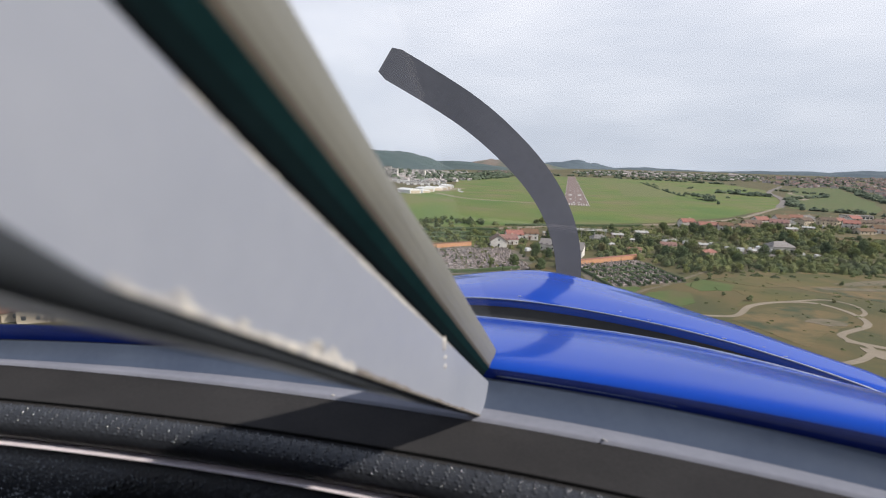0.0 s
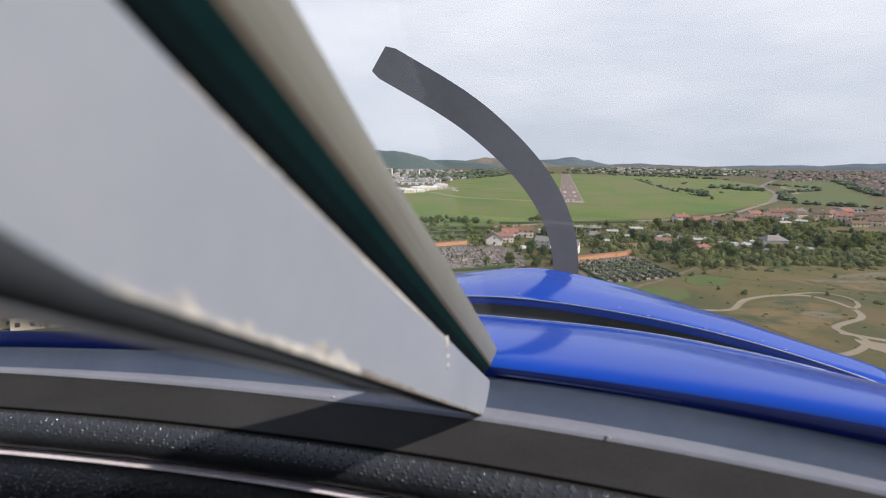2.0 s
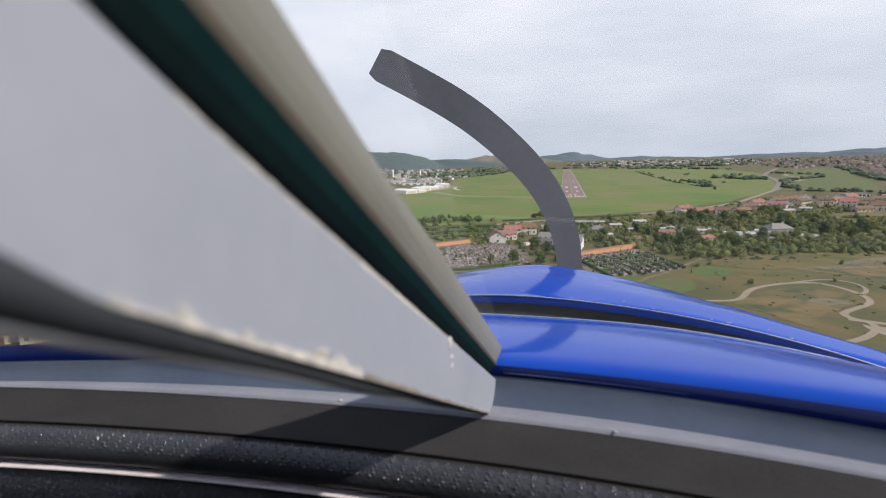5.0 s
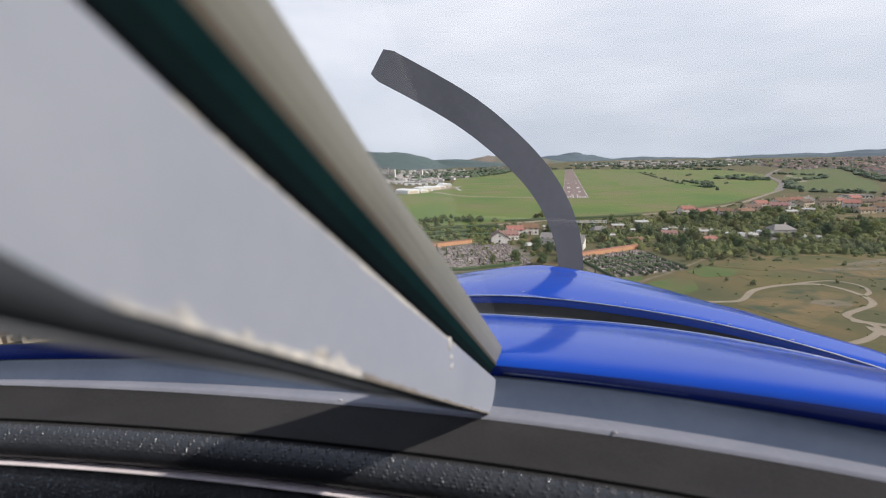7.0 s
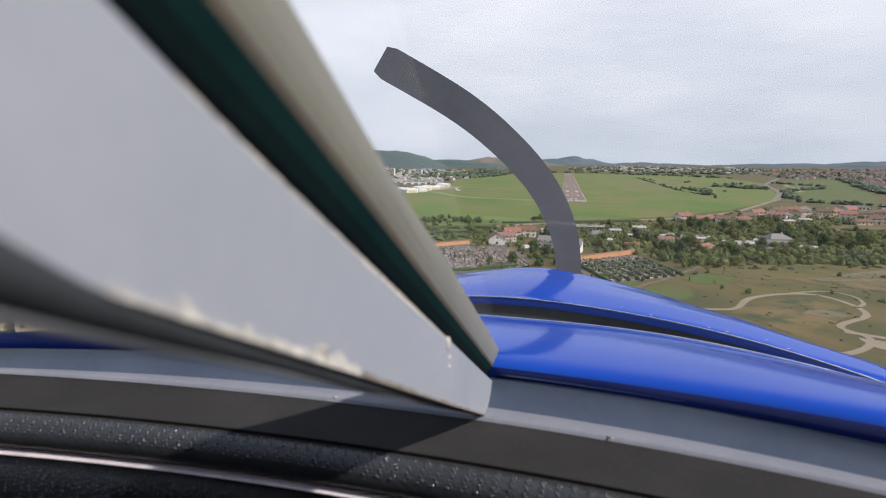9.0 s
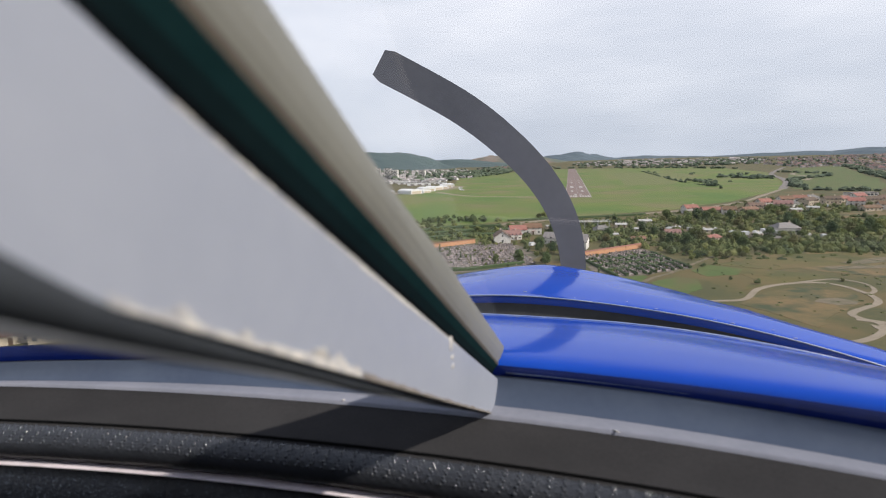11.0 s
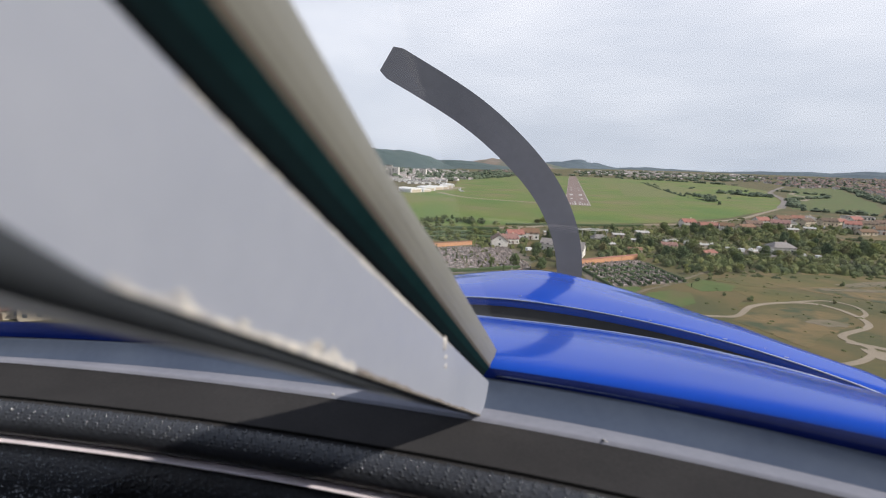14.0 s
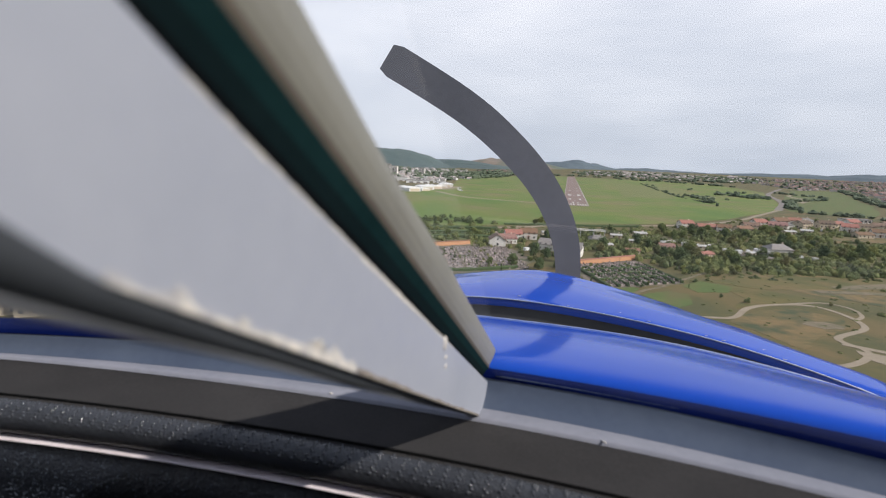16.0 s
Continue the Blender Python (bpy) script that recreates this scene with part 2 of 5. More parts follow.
M["drygrass"] = material("yellowed_grass", (0.130, 0.128, 0.036), (0.100, 0.122, 0.026), scale=0.06, rough=0.95, fine=9)
M["soil"] = material("bare_soil", (0.165, 0.125, 0.080), (0.12, 0.096, 0.055), scale=0.1, rough=0.95, other=(0.080, 0.078, 0.033), patch=4)
M["plough"] = material("brown_field", (0.165, 0.115, 0.045), (0.13, 0.10, 0.045), scale=0.03, rough=0.95, fine=12)
M["asphalt"] = material("worn_runway_asphalt", (0.177, 0.120, 0.104), (0.143, 0.097, 0.085), scale=0.03, rough=0.9, fine=16, other=(0.205, 0.146, 0.125), patch=18)
M["road"] = material("grey_road", (0.150, 0.130, 0.118), (0.185, 0.160, 0.142), scale=0.05, rough=0.9)
M["track"] = material("gravel_track", (0.252, 0.206, 0.149), (0.199, 0.160, 0.110), scale=0.15, rough=0.95)
M["line"] = material("worn_white_line", (0.457, 0.440, 0.415), (0.299, 0.274, 0.249), scale=0.25, rough=0.8)
M["cemetery"] = material("cemetery_gravel", (0.166, 0.129, 0.100), (0.108, 0.091, 0.062), scale=0.2, rough=0.95, other=(0.062, 0.071, 0.029), patch=7)
M["stone"] = material("grave_stone", (0.345, 0.290, 0.258), (0.15, 0.125, 0.112), scale=0.35, rough=0.6, per="island", vary=0.62)
M["brickwall"] = material("orange_wall", (0.56, 0.29, 0.155), (0.43, 0.225, 0.12), scale=0.8, rough=0.9)
M["white"] = material("white_render", (0.68, 0.65, 0.60), (0.52, 0.49, 0.45), scale=0.5, rough=0.9)
M["cream"] = material("cream_render", (0.52, 0.44, 0.33), (0.42, 0.36, 0.27), scale=0.5, rough=0.9)
M["tile"] = material("orange_roof_tile", (0.245, 0.118, 0.070), (0.170, 0.094, 0.064), scale=0.8, rough=0.85, fine=12, per="object")
M["browntile"] = material("brown_roof_tile", (0.190, 0.112, 0.080), (0.135, 0.086, 0.066), scale=0.8, rough=0.85, fine=12, per="object")
M["slate"] = material("grey_roof", (0.150, 0.138, 0.126), (0.195, 0.178, 0.160), scale=0.6, rough=0.7, fine=12, per="object")
M["metalroof"] = material("pale_sheet_roof", (0.42, 0.405, 0.375), (0.30, 0.29, 0.275), scale=0.3, rough=0.6)
M["glass"] = material("dark_window_glass", (0.03, 0.035, 0.04), (0.045, 0.05, 0.055), scale=1, rough=0.12)
M["door"] = material("brown_door", (0.10, 0.06, 0.035), (0.08, 0.05, 0.03), scale=2, rough=0.6)
M["leaf"] = material("green_leaves", (0.108, 0.136, 0.032), (0.140, 0.160, 0.042), scale=0.35, rough=0.85, per="object", fine=10)
M["leafdark"] = material("dark_leaves", (0.059, 0.091, 0.029), (0.086, 0.118, 0.036), scale=0.35, rough=0.85, per="object", fine=10)
M["leafolive"] = material("olive_leaves", (0.13, 0.121, 0.04), (0.1, 0.108, 0.034), scale=0.35, rough=0.85, per="object", fine=10)
M["wood"] = material("far_woods", (0.058, 0.081, 0.045), (0.079, 0.101, 0.056), scale=0.01, rough=0.95, per="island", vary=0.25)
# woodland green shifted to blue, with far haze painted in
M["hill"] = material("hazed_wooded_hill", (0.044, 0.068, 0.072), (0.058, 0.086, 0.082), scale=0.004, rough=0.95, fine=10)
M["hillbrown"] = material("brown_hill", (0.200, 0.152, 0.122), (0.150, 0.126, 0.098), scale=0.006, rough=0.95, fine=8, other=(0.085, 0.104, 0.078), patch=150)
# distance haze is put into this blue base colour
M["hillblue"] = material("hazed_ridge", (0.074, 0.102, 0.125), (0.092, 0.120, 0.138), scale=0.003, rough=0.95, fine=8)
M["bark"] = material("bark", (0.075, 0.055, 0.038), (0.05, 0.04, 0.03), scale=2, rough=0.9)
M["farwall"] = material("town_walls", (0.44, 0.42, 0.40), (0.30, 0.275, 0.255), scale=0.05, rough=0.9, per="island")
M["farroof"] = material("town_roofs", (0.187, 0.116, 0.093), (0.158, 0.108, 0.093), scale=0.05, rough=0.9, per="island")
M["townwhite"] = material("pale_town_walls", (0.60, 0.58, 0.56), (0.36, 0.345, 0.33), scale=0.05, rough=0.9, per="island", vary=0.5)
M["greyroof"] = material("pale_grey_roofs", (0.40, 0.38, 0.36), (0.24, 0.19, 0.17), scale=0.05, rough=0.9, per="island")
M["hangarwhite"] = material("white_sheet_metal", (0.74, 0.73, 0.71), (0.58, 0.57, 0.55), scale=0.3, rough=0.6)
M["steel"] = material("galvanised_steel", (0.42, 0.43, 0.43), (0.34, 0.35, 0.35), scale=1, rough=0.45, metal=0.5)
M["carwhite"] = material("white_car_paint", (0.58, 0.58, 0.57), (0.50, 0.50, 0.50), scale=0.6, rough=0.3, coat=0.3)
M["tyre"] = material("tyre", (0.02, 0.02, 0.02), (0.03, 0.03, 0.03), scale=3, rough=0.9)
M["thicket"] = material("thicket_leaves", (0.086, 0.108, 0.030), (0.142, 0.150, 0.046), scale=0.14, rough=0.9, per="island", fine=5, spread=0.22, vary=0.14, other=(0.058, 0.076, 0.030), patch=17)
M["hedge"] = material("clipped_hedge", (0.035, 0.060, 0.020), (0.055, 0.080, 0.026), scale=0.8, rough=0.9, fine=8)


# ---------------------------------------------------------------- mesh helpers
def mesh_of(name, bm, mat, smooth=False):
    me = bpy.data.meshes.new(name)
    bmesh.ops.recalc_face_normals(bm, faces=bm.faces)
    bm.to_mesh(me)
    bm.free()
    for f in me.polygons:
        f.use_smooth = smooth
    for q in (mat if isinstance(mat, (list, tuple)) else [mat]):
        me.materials.append(M[q])
    return me


def part(name, bm, mat, parent, label="", smooth=False):
    ob = new(name, mesh_of(name, bm, mat, smooth))
    ob.parent = parent
    if label:
        ob["label"] = label
    return ob


def thing(name, label, category, at=(0, 0, 0), group="", kind="", rz=0):
    ob = new(name)
    ob.empty_display_size = 0.2
    ob.matrix_world = pose(*at, 0, 0, rz)
    return tagged(ob, label, category, group, kind)


def box(bm, x0, x1, y0, y1, z0, z1):
    v = [bm.verts.new((x, y, z)) for z in (z0, z1) for y in (y0, y1) for x in (x0, x1)]
    for f in ((0, 1, 3, 2), (4, 5, 7, 6), (0, 1, 5, 4), (2, 3, 7, 6), (0, 2, 6, 4), (1, 3, 7, 5)):
        bm.faces.new([v[i] for i in f])
    return v


def grid(bm, rows, closed=False):
    """A skin over rows of points."""
    vs = [[bm.verts.new(p) for p in r] for r in rows]
    for a, b in zip(vs, vs[1:]):
        k = len(a)
        for i in range(k if closed else k - 1):
            bm.faces.new((a[i], a[(i + 1) % k], b[(i + 1) % k], b[i]))
    return vs


def slab(bm, pts, z0, z1):
    lo = [bm.verts.new((x, y, z0)) for x, y in pts]
    hi = [bm.verts.new((x, y, z1)) for x, y in pts]
    bm.faces.new(hi)
    bm.faces.new(lo[::-1])
    k = len(pts)
    for i in range(k):
        bm.faces.new((lo[i], lo[(i + 1) % k], hi[(i + 1) % k], hi[i]))


def smooth_line(pts, steps=6):
    """Catmull-Rom through the points."""
    out = []
    p = [Vector(q) for q in pts]
    for i in range(len(p) - 1):
        a, b, c, d = p[max(i - 1, 0)], p[i], p[i + 1], p[min(i + 2, len(p) - 1)]
        for s in range(steps):
            t = s / steps
            out.append(0.5 * (2 * b + (c - a) * t + (2 * a - 5 * b + 4 * c - d) * t * t + (3 * b - a - 3 * c + d) * t ** 3))
    out.append(p[-1])
    return out


def tube(bm, pts, r, n=8):
    """A round bar along points; r: a radius or one a point."""
    pts = [Vector(p) for p in pts]
    rows = []
    for i, p in enumerate(pts):
        d = (pts[min(i + 1, len(pts) - 1)] - pts[max(i - 1, 0)]).normalized()
        u = d.cross(Vector((0.31, 0.22, 0.93))).normalized()
        w = d.cross(u)
        rr = r[i] if isinstance(r, (list, tuple)) else r
        rows.append([p + (u * math.cos(a) + w * math.sin(a)) * rr for a in (2 * math.pi * k / n for k in range(n))])
    vs = grid(bm, rows, True)
    bm.faces.new(vs[0][::-1])
    bm.faces.new(vs[-1])


# ---------------------------------------------------------------- the land
def sheet(name, label, category, mat, pts, z, thick=0.3, kind="structure"):
    # uneven edges, as grass and soil have
    edge = []
    size = max(max(p[0] for p in pts) - min(p[0] for p in pts), max(p[1] for p in pts) - min(p[1] for p in pts))
    step = size / 90
    for (xa, ya), (xb, yb) in zip(pts, pts[1:] + pts[:1]):
        n = max(1, int(math.hypot(xb - xa, yb - ya) / step))
        for k in range(n):
            x, y = xa + (xb - xa) * k / n, ya + (yb - ya) * k / n
            j = min(size * 0.022, 9.0)
            dx = noise.noise((x * 0.13 / step, y * 0.13 / step, 1.0)) + 0.8 * noise.noise((x * 0.05 / step, y * 0.05 / step, 3.0))
            dy = noise.noise((x * 0.13 / step, y * 0.13 / step, 5.0)) + 0.8 * noise.noise((x * 0.05 / step, y * 0.05 / step, 9.0))
            edge.append((x + j * dx, y + j * dy))
    bm = bmesh.new()
    slab(bm, edge, z - thick, z)
    bmesh.ops.triangulate(bm, faces=[f for f in bm.faces if len(f.verts) > 4])
    ob = new(name, mesh_of(name, bm, mat))
    return tagged(ob, label, category, kind=kind)


def ribbon(name, label, category, mat, pts, width, z, thick=0.3):
    line = smooth_line([(x, y, 0) for x, y in pts])
    left, right = [], []
    for i, p in enumerate(line):
        d = (line[min(i + 1, len(line) - 1)] - line[max(i - 1, 0)]).normalized()
        w = width * 0.5 * (1 + 0.18 * noise.noise(p * 0.07))
        o = Vector((-d.y, d.x, 0)) * w
        left.append((p + o))
        right.append((p - o))
    bm = bmesh.new()
    rows = [[(a.x, a.y, z - thick), (a.x, a.y, z), (b.x, b.y, z), (b.x, b.y, z - thick)] for a, b in zip(left, right)]
    grid(bm, rows)
    ob = new(name, mesh_of(name, bm, mat))
    return tagged(ob, label, category, kind="structure")


def land_z(x, y):
    """The land lies flat near by and rises gently towards the horizon."""
    r = math.hypot(x, y)
    t = min(1.0, max(0.0, (r - 2300.0) / 2500.0))
    return 37.0 * t * t * (3 - 2 * t) * (0.75 + 0.25 * math.cos(math.atan2(x, y)))


def ground_mesh():
    bm = bmesh.new()
    radii = [0, 40, 90, 150, 230, 330, 450, 600, 800, 1050, 1350, 1700, 2100, 2400, 2700, 3000, 3300, 3600, 3900, 4200, 4500, 4850]
    rows = []
    for r in radii[1:]:
        row = []
        for k in range(96):
            a = 2 * math.pi * k / 96
            x, y = r * math.sin(a), r * math.cos(a)
            row.append((x, y, land_z(x, y)))
        rows.append(row)
    vs = grid(bm, rows, True)
    bm.faces.new(vs[0])
    return bm


tagged(new("ground", mesh_of("ground", ground_mesh(), "ground")), "olive rough meadow land reaching to the horizon", "ground", kind="structure")

AIRFIELD = [(-150, 318), (-80, 352), (-23, 407), (68, 472), (131, 560), (232, 760), (322, 1080), (425, 1480), (430, 2350),
            (-230, 2380), (-340, 1330), (-232, 850), (-262, 660), (-215, 470)]
sheet("airfield", "wide mown green grass of the airfield", "grass field", "airfield", AIRFIELD, 0.10)
sheet("field", "bright green field beside the road", "field", "lawn", [(243, 745), (315, 705), (454, 1019), (780, 1990), (592, 1830), (345, 1087)], 0.10)
for plot in ([(4, 197), (13, 209), (21, 204), (17, 192), (10, 188)], [(22, 195), (31, 205), (38, 202), (37, 188), (27, 172), (21, 181)], [(38, 217), (47, 231), (58, 224), (54, 213), (42, 208)]):
    sheet("lawn", "fresh green lawn beside the cemetery", "lawn", "lawn", plot, 0.06)
ribbon("footpath", "pinkish gravel path between the lawns", "path", "soil", [(14, 182), (21, 199), (31, 213), (44, 236), (56, 257)], 1.6, 0.10)
sheet("gravel_yard", "broad sandy junction of the footpaths", "gravel", "track", [(71, 155), (80, 153), (94, 146), (90, 136), (82, 124), (72, 130), (77, 141), (72, 148)], 0.097)
sheet("brown_field", "brown harvested field behind a tree row", "field", "plough", [(-160, -90), (260, -60), (260, 40), (120, 20), (-30, 60), (-160, 90)], 0.06)
sheet("dry_meadow", "dry brown grass inside the footpath loop", "meadow", "dry", [(44, 170), (56, 188), (72, 198), (82, 190), (78, 176), (66, 164), (58, 150)], 0.06)
sheet("dry_meadow", "dry brown meadow with thin grass", "meadow", "dry", [(64, 262), (96, 275), (140, 282), (190, 300), (260, 300), (250, 230), (170, 215), (110, 214), (84, 226)], 0.05)
sheet("meadow", "green meadow beyond the footpath loop", "meadow", "meadow", [(88, 150), (96, 186), (104, 206), (150, 226), (240, 232), (250, 160), (160, 140), (110, 128)], 0.045)
sheet("meadow", "green meadow strip below the thicket", "meadow", "meadow", [(48, 232), (66, 250), (104, 268), (150, 276), (210, 290), (230, 276), (150, 258), (110, 244), (70, 226)], 0.052)
sheet("meadow", "green grass between lawn and footpath", "meadow", "meadow", [(50, 188), (58, 206), (50, 228), (70, 224), (88, 216), (72, 206), (60, 198)], 0.048)
sheet("brown_field", "open brown rough ground below the village", "field", "dry", [(172, 448), (190, 470), (232, 500), (290, 520), (250, 440), (205, 410), (170, 418)], 0.055)
sheet("bare_patch", "bare pale soil patch in the meadow", "soil", "soil", [(99, 245), (106, 249), (113, 255), (127, 264), (136, 266), (131, 259), (120, 251), (112, 246), (104, 242)], 0.09)
sheet("bare_patch", "bare pale soil patch in the meadow", "soil", "soil", [(66, 177), (69, 181), (74, 183), (79, 180), (77, 176), (71, 174)], 0.09)
sheet("cemetery_ground", "brown gravel ground of the cemetery", "gravel", "cemetery", [(-80, 238), (-66, 276), (-40, 274), (-22, 240), (-28, 212), (-60, 192)], 0.08)
sheet("cemetery_ground", "brown gravel ground of the cemetery", "gravel", "cemetery", [(-9, 236), (24, 268), (40, 222), (7, 197)], 0.08)
sheet("orchard_ground", "deep green garden plots below the airfield", "garden", "lawn", [(-118, 300), (-88, 335), (-45, 352), (-52, 296), (-84, 276)], 0.06)
sheet("apron", "pale concrete apron before the hangars", "apron", "track", [(-268, 690), (-222, 800), (-218, 900), (-236, 905), (-262, 780), (-300, 700)], 0.16)
sheet("yard", "grey tarred yard among the trees", "yard", "road", [(72, 318), (96, 340), (112, 330), (90, 306)], 0.06)

# runway: 30 m wide, 1740 m long, with its threshold before the camera
RWY_AT, RWY_TURN = (-15.5, 617.0, 0.0), 2.5
runway = thing("runway", "worn brownish asphalt runway with white markings", "runway", RWY_AT, kind="structure", rz=RWY_TURN)


def rbox(x0, x1, y0, y1, z0, z1):
    bm = bmesh.new()
    box(bm, x0, x1, y0, y1, z0, z1)
    return bm


part("surface", rbox(-15, 15, 0, 1740, -0.2, 0.2), "asphalt", runway)
for side in (-1, 1):
    part("edge_line", rbox(side * 14.4 - (0.2 if side < 0 else 0.4), side * 14.4 + (0.2 if side < 0 else 0.4), 0, 1735, 0.1, 0.215), "line", runway, "white edge line")
    for k in range(4):
        x = side * (2.6 + k * 3.0)
        part("threshold_stripe", rbox(x - 0.8, x + 0.8, 5, 33, 0.1, 0.215), "line", runway, "white threshold stripe")
    part("aiming_mark", rbox(side * 7 - 2.6, side * 7 + 2.6, 205, 250, 0.1, 0.215), "line", runway, "white aiming mark")
    for k, y in enumerate((110, 370, 480)):
        part("touchdown_mark", rbox(side * 7 - 1.6, side * 7 + 1.6, y, y + 24, 0.1, 0.215), "line", runway, "white touchdown mark")
    part("number_bar", rbox(side * 3 - 1.5, side * 3 + 1.5, 45, 60, 0.1, 0.215), "line", runway, "plain white number bar")
for k in range(24):
    part("centre_dash", rbox(-0.22, 0.22, 80 + k * 60, 110 + k * 60, 0.1, 0.215), "line", runway, "white centre dash")

ribbon("taxiway", "narrow pale taxiway joining the runway", "taxiway", "track", [(-30, 624), (-64, 624), (-106, 631), (-144, 640), (-173, 664), (-225, 735)], 8, 0.14)
ribbon("road", "grey country road winding past the fields", "road", "road", [(236, 760), (300, 950), (338, 1100), (380, 1300), (450, 1520), (620, 2000)], 10, 0.13)
ribbon("perimeter_track", "pale gravel track along the airfield's edge", "track", "track", [(-190, 300), (-120, 327), (-70, 350), (-18, 398), (70, 462), (135, 548), (180, 640), (236, 760)], 5.0, 0.16)
ribbon("field_track", "pale gravel track climbing between fields", "track", "track", [(345, 1010), (400, 1140), (420, 1300), (470, 1420)], 9, 0.14)
ribbon("lane", "narrow lane with sand verges between gardens", "track", "track", [(-110, 235), (-70, 196), (-20, 190), (20, 176)], 3.0, 0.09)
ribbon("mown_strip", "faint dry strip across the airfield grass", "track", "drygrass", [(30, 640), (70, 700), (120, 740), (200, 800)], 5, 0.13)
ribbon("mown_strip", "faint dry strip across the airfield grass", "track", "drygrass", [(60, 900), (150, 1000), (240, 1040)], 14, 0.13)
ribbon("mown_strip", "faint dry strip across the airfield grass", "track", "drygrass", [(-44, 470), (-38, 520), (-34, 560)], 2.5, 0.13)
sheet("dry_meadow", "yellow dry patch in the airfield grass", "meadow", "drygrass", [(-36, 500), (-20, 506), (-12, 540), (-26, 560), (-34, 540)], 0.135)
sheet("dry_meadow", "yellow dry patch in the airfield grass", "meadow", "drygrass", [(48, 880), (118, 900), (190, 1100), (230, 1500), (60, 1680), (52, 1200)], 0.135)
ribbon("footpath", "pale sandy footpath looping through the meadow", "path", "track",
       [(20, 165), (38, 172), (47, 176), (55, 191), (67, 201), (79, 204), (85, 194), (84, 180), (71, 165), (74, 155), (66, 143), (50, 132)], 1.9, 0.10)
ribbon("footpath", "pale sandy footpath looping through the meadow", "path", "track",
       [(70, 203), (84, 211), (91, 206), (90, 196), (85, 189)], 1.3, 0.105)
ribbon("footpath", "pale sandy footpath crossing the meadow", "path", "track", [(70, 160), (100, 150), (150, 148), (210, 170)], 2.6, 0.095)
ribbon("dirt_road", "broad dirt road across the dry meadow", "track", "soil", [(90, 232), (130, 244), (180, 262), (250, 272), (330, 300)], 4.5, 0.10)


# far hills, each a low wooded swell
def hill(label, mat, at, along, across, height, turn, rough=0.12, peak=1.0, flat=1.0):
    bm = bmesh.new()
    n = 44
    rows = []
    for j in range(-n, n + 1):
        row = []
        for i in range(-n, n + 1):
            u, v = i / n * 2.3, j / n * 2.3
            r2 = u * u + v * v
            h = math.exp(-(r2 * 1.05 * peak) ** flat) - 0.006
            h *= 1 + rough * 2 * noise.noise((u * 1.7 + at[0], v * 1.7, at[1] * 0.01)) + rough * noise.noise((u * 7, v * 7 + at[0], 0.3))
            row.append((u * along, v * across, height * h - 1.5))
        rows.append(row)
    grid(bm, rows)
    ob = new("hill", mesh_of("hill", bm, mat, True))
    ob.matrix_world = pose(at[0], at[1], 0, 0, 0, turn)
    return tagged(ob, label, "hill", kind="structure")


hill("dark wooded hill behind the town, blued for haze", "hill", (-1240, 2800), 420, 330, 93, 20, flat=2.6, rough=0.10)
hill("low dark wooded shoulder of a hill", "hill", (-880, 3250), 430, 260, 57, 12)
hill("brown and green farmed hill beyond the airfield", "hillbrown", (-655, 3650), 300, 260, 78, 8, flat=1.2)
hill("brown and green farmed hill beyond the airfield", "hillbrown", (-455, 3850), 300, 260, 73, 5)
hill("distant wooded hill tinted blue for haze", "hillblue", (-183, 4200), 290, 220, 89, 0, flat=1.2)
hill("distant wooded hill tinted blue for haze", "hillblue", (-20, 4250), 260, 220, 70, 0)
hill("distant low ridge tinted blue for haze", "hillblue", (-420, 4350), 520, 220, 62, 4)
hill("distant low ridge tinted blue for haze", "hillblue", (500, 4400), 700, 220, 51, -6)
hill("distant low ridge tinted blue for haze", "hillblue", (1300, 4200), 700, 220, 57, -16)
hill("distant low ridge tinted blue for haze", "hillblue", (1900, 3930), 620, 240, 80, -26)
hill("distant low ridge tinted blue for haze", "hillblue", (2900, 3200), 800, 240, 88, -42)
hill("distant low ridge tinted blue for haze", "hillblue", (-1900, 3950), 900, 240, 70, 26)
hill("distant low ridge tinted blue for haze", "hillblue", (-3000, 3000), 900, 240, 72, 45)

# ---------------------------------------------------------------- the aircraft
plane = thing("light_aircraft", "blue light aircraft in flight seen from its cockpit", "aircraft", (0, 0, EYE_Z), rz=1.0)
MID = -0.08           # the aircraft's centre line
SIDE = [-0.78 + 1.46 * i / 60 for i in range(61)]


def arc(y, ql, qr, d):
    return y - (ql if d < 0 else qr) * d * d * (1.0 if abs(d) < 0.6 else 1.0 + (abs(d) - 0.6) * 1.5)


def joint(d):
    return arc(0.519, 0.243, 0.36, d)


JOINT_Z = -0.2258     # top of the windscreen frame's upstand


def skin(rows_of, mat, name, parent, label="", n_smooth=True, side=SIDE):
    """rows_of(d): the (y, z) points of a section at the distance d from the centre line."""
    bm = bmesh.new()
    grid(bm, [[(MID + d, y, z) for y, z in rows_of(d)] for d in side])
    return part(name, bm, mat, parent, label, n_smooth)


def drop(d):
    return max(0.0, abs(d) - 0.58) ** 2 * 3.0


def rear_edge(d):
    """Height of the rear cowling's front edge, along the slot."""
    return -0.2455 - (0.215 if d > 0 else 0.255) * d * d - drop(d) - 0.0050 * math.exp(-(d / 0.17) ** 2)


def front_edge(d):
    """Height of the front cowling's rear edge, along the slot."""
    return -0.2465 - 0.28 * d * d - drop(d) + 0.0035 * math.exp(-((d + 0.05) / 0.15) ** 2)


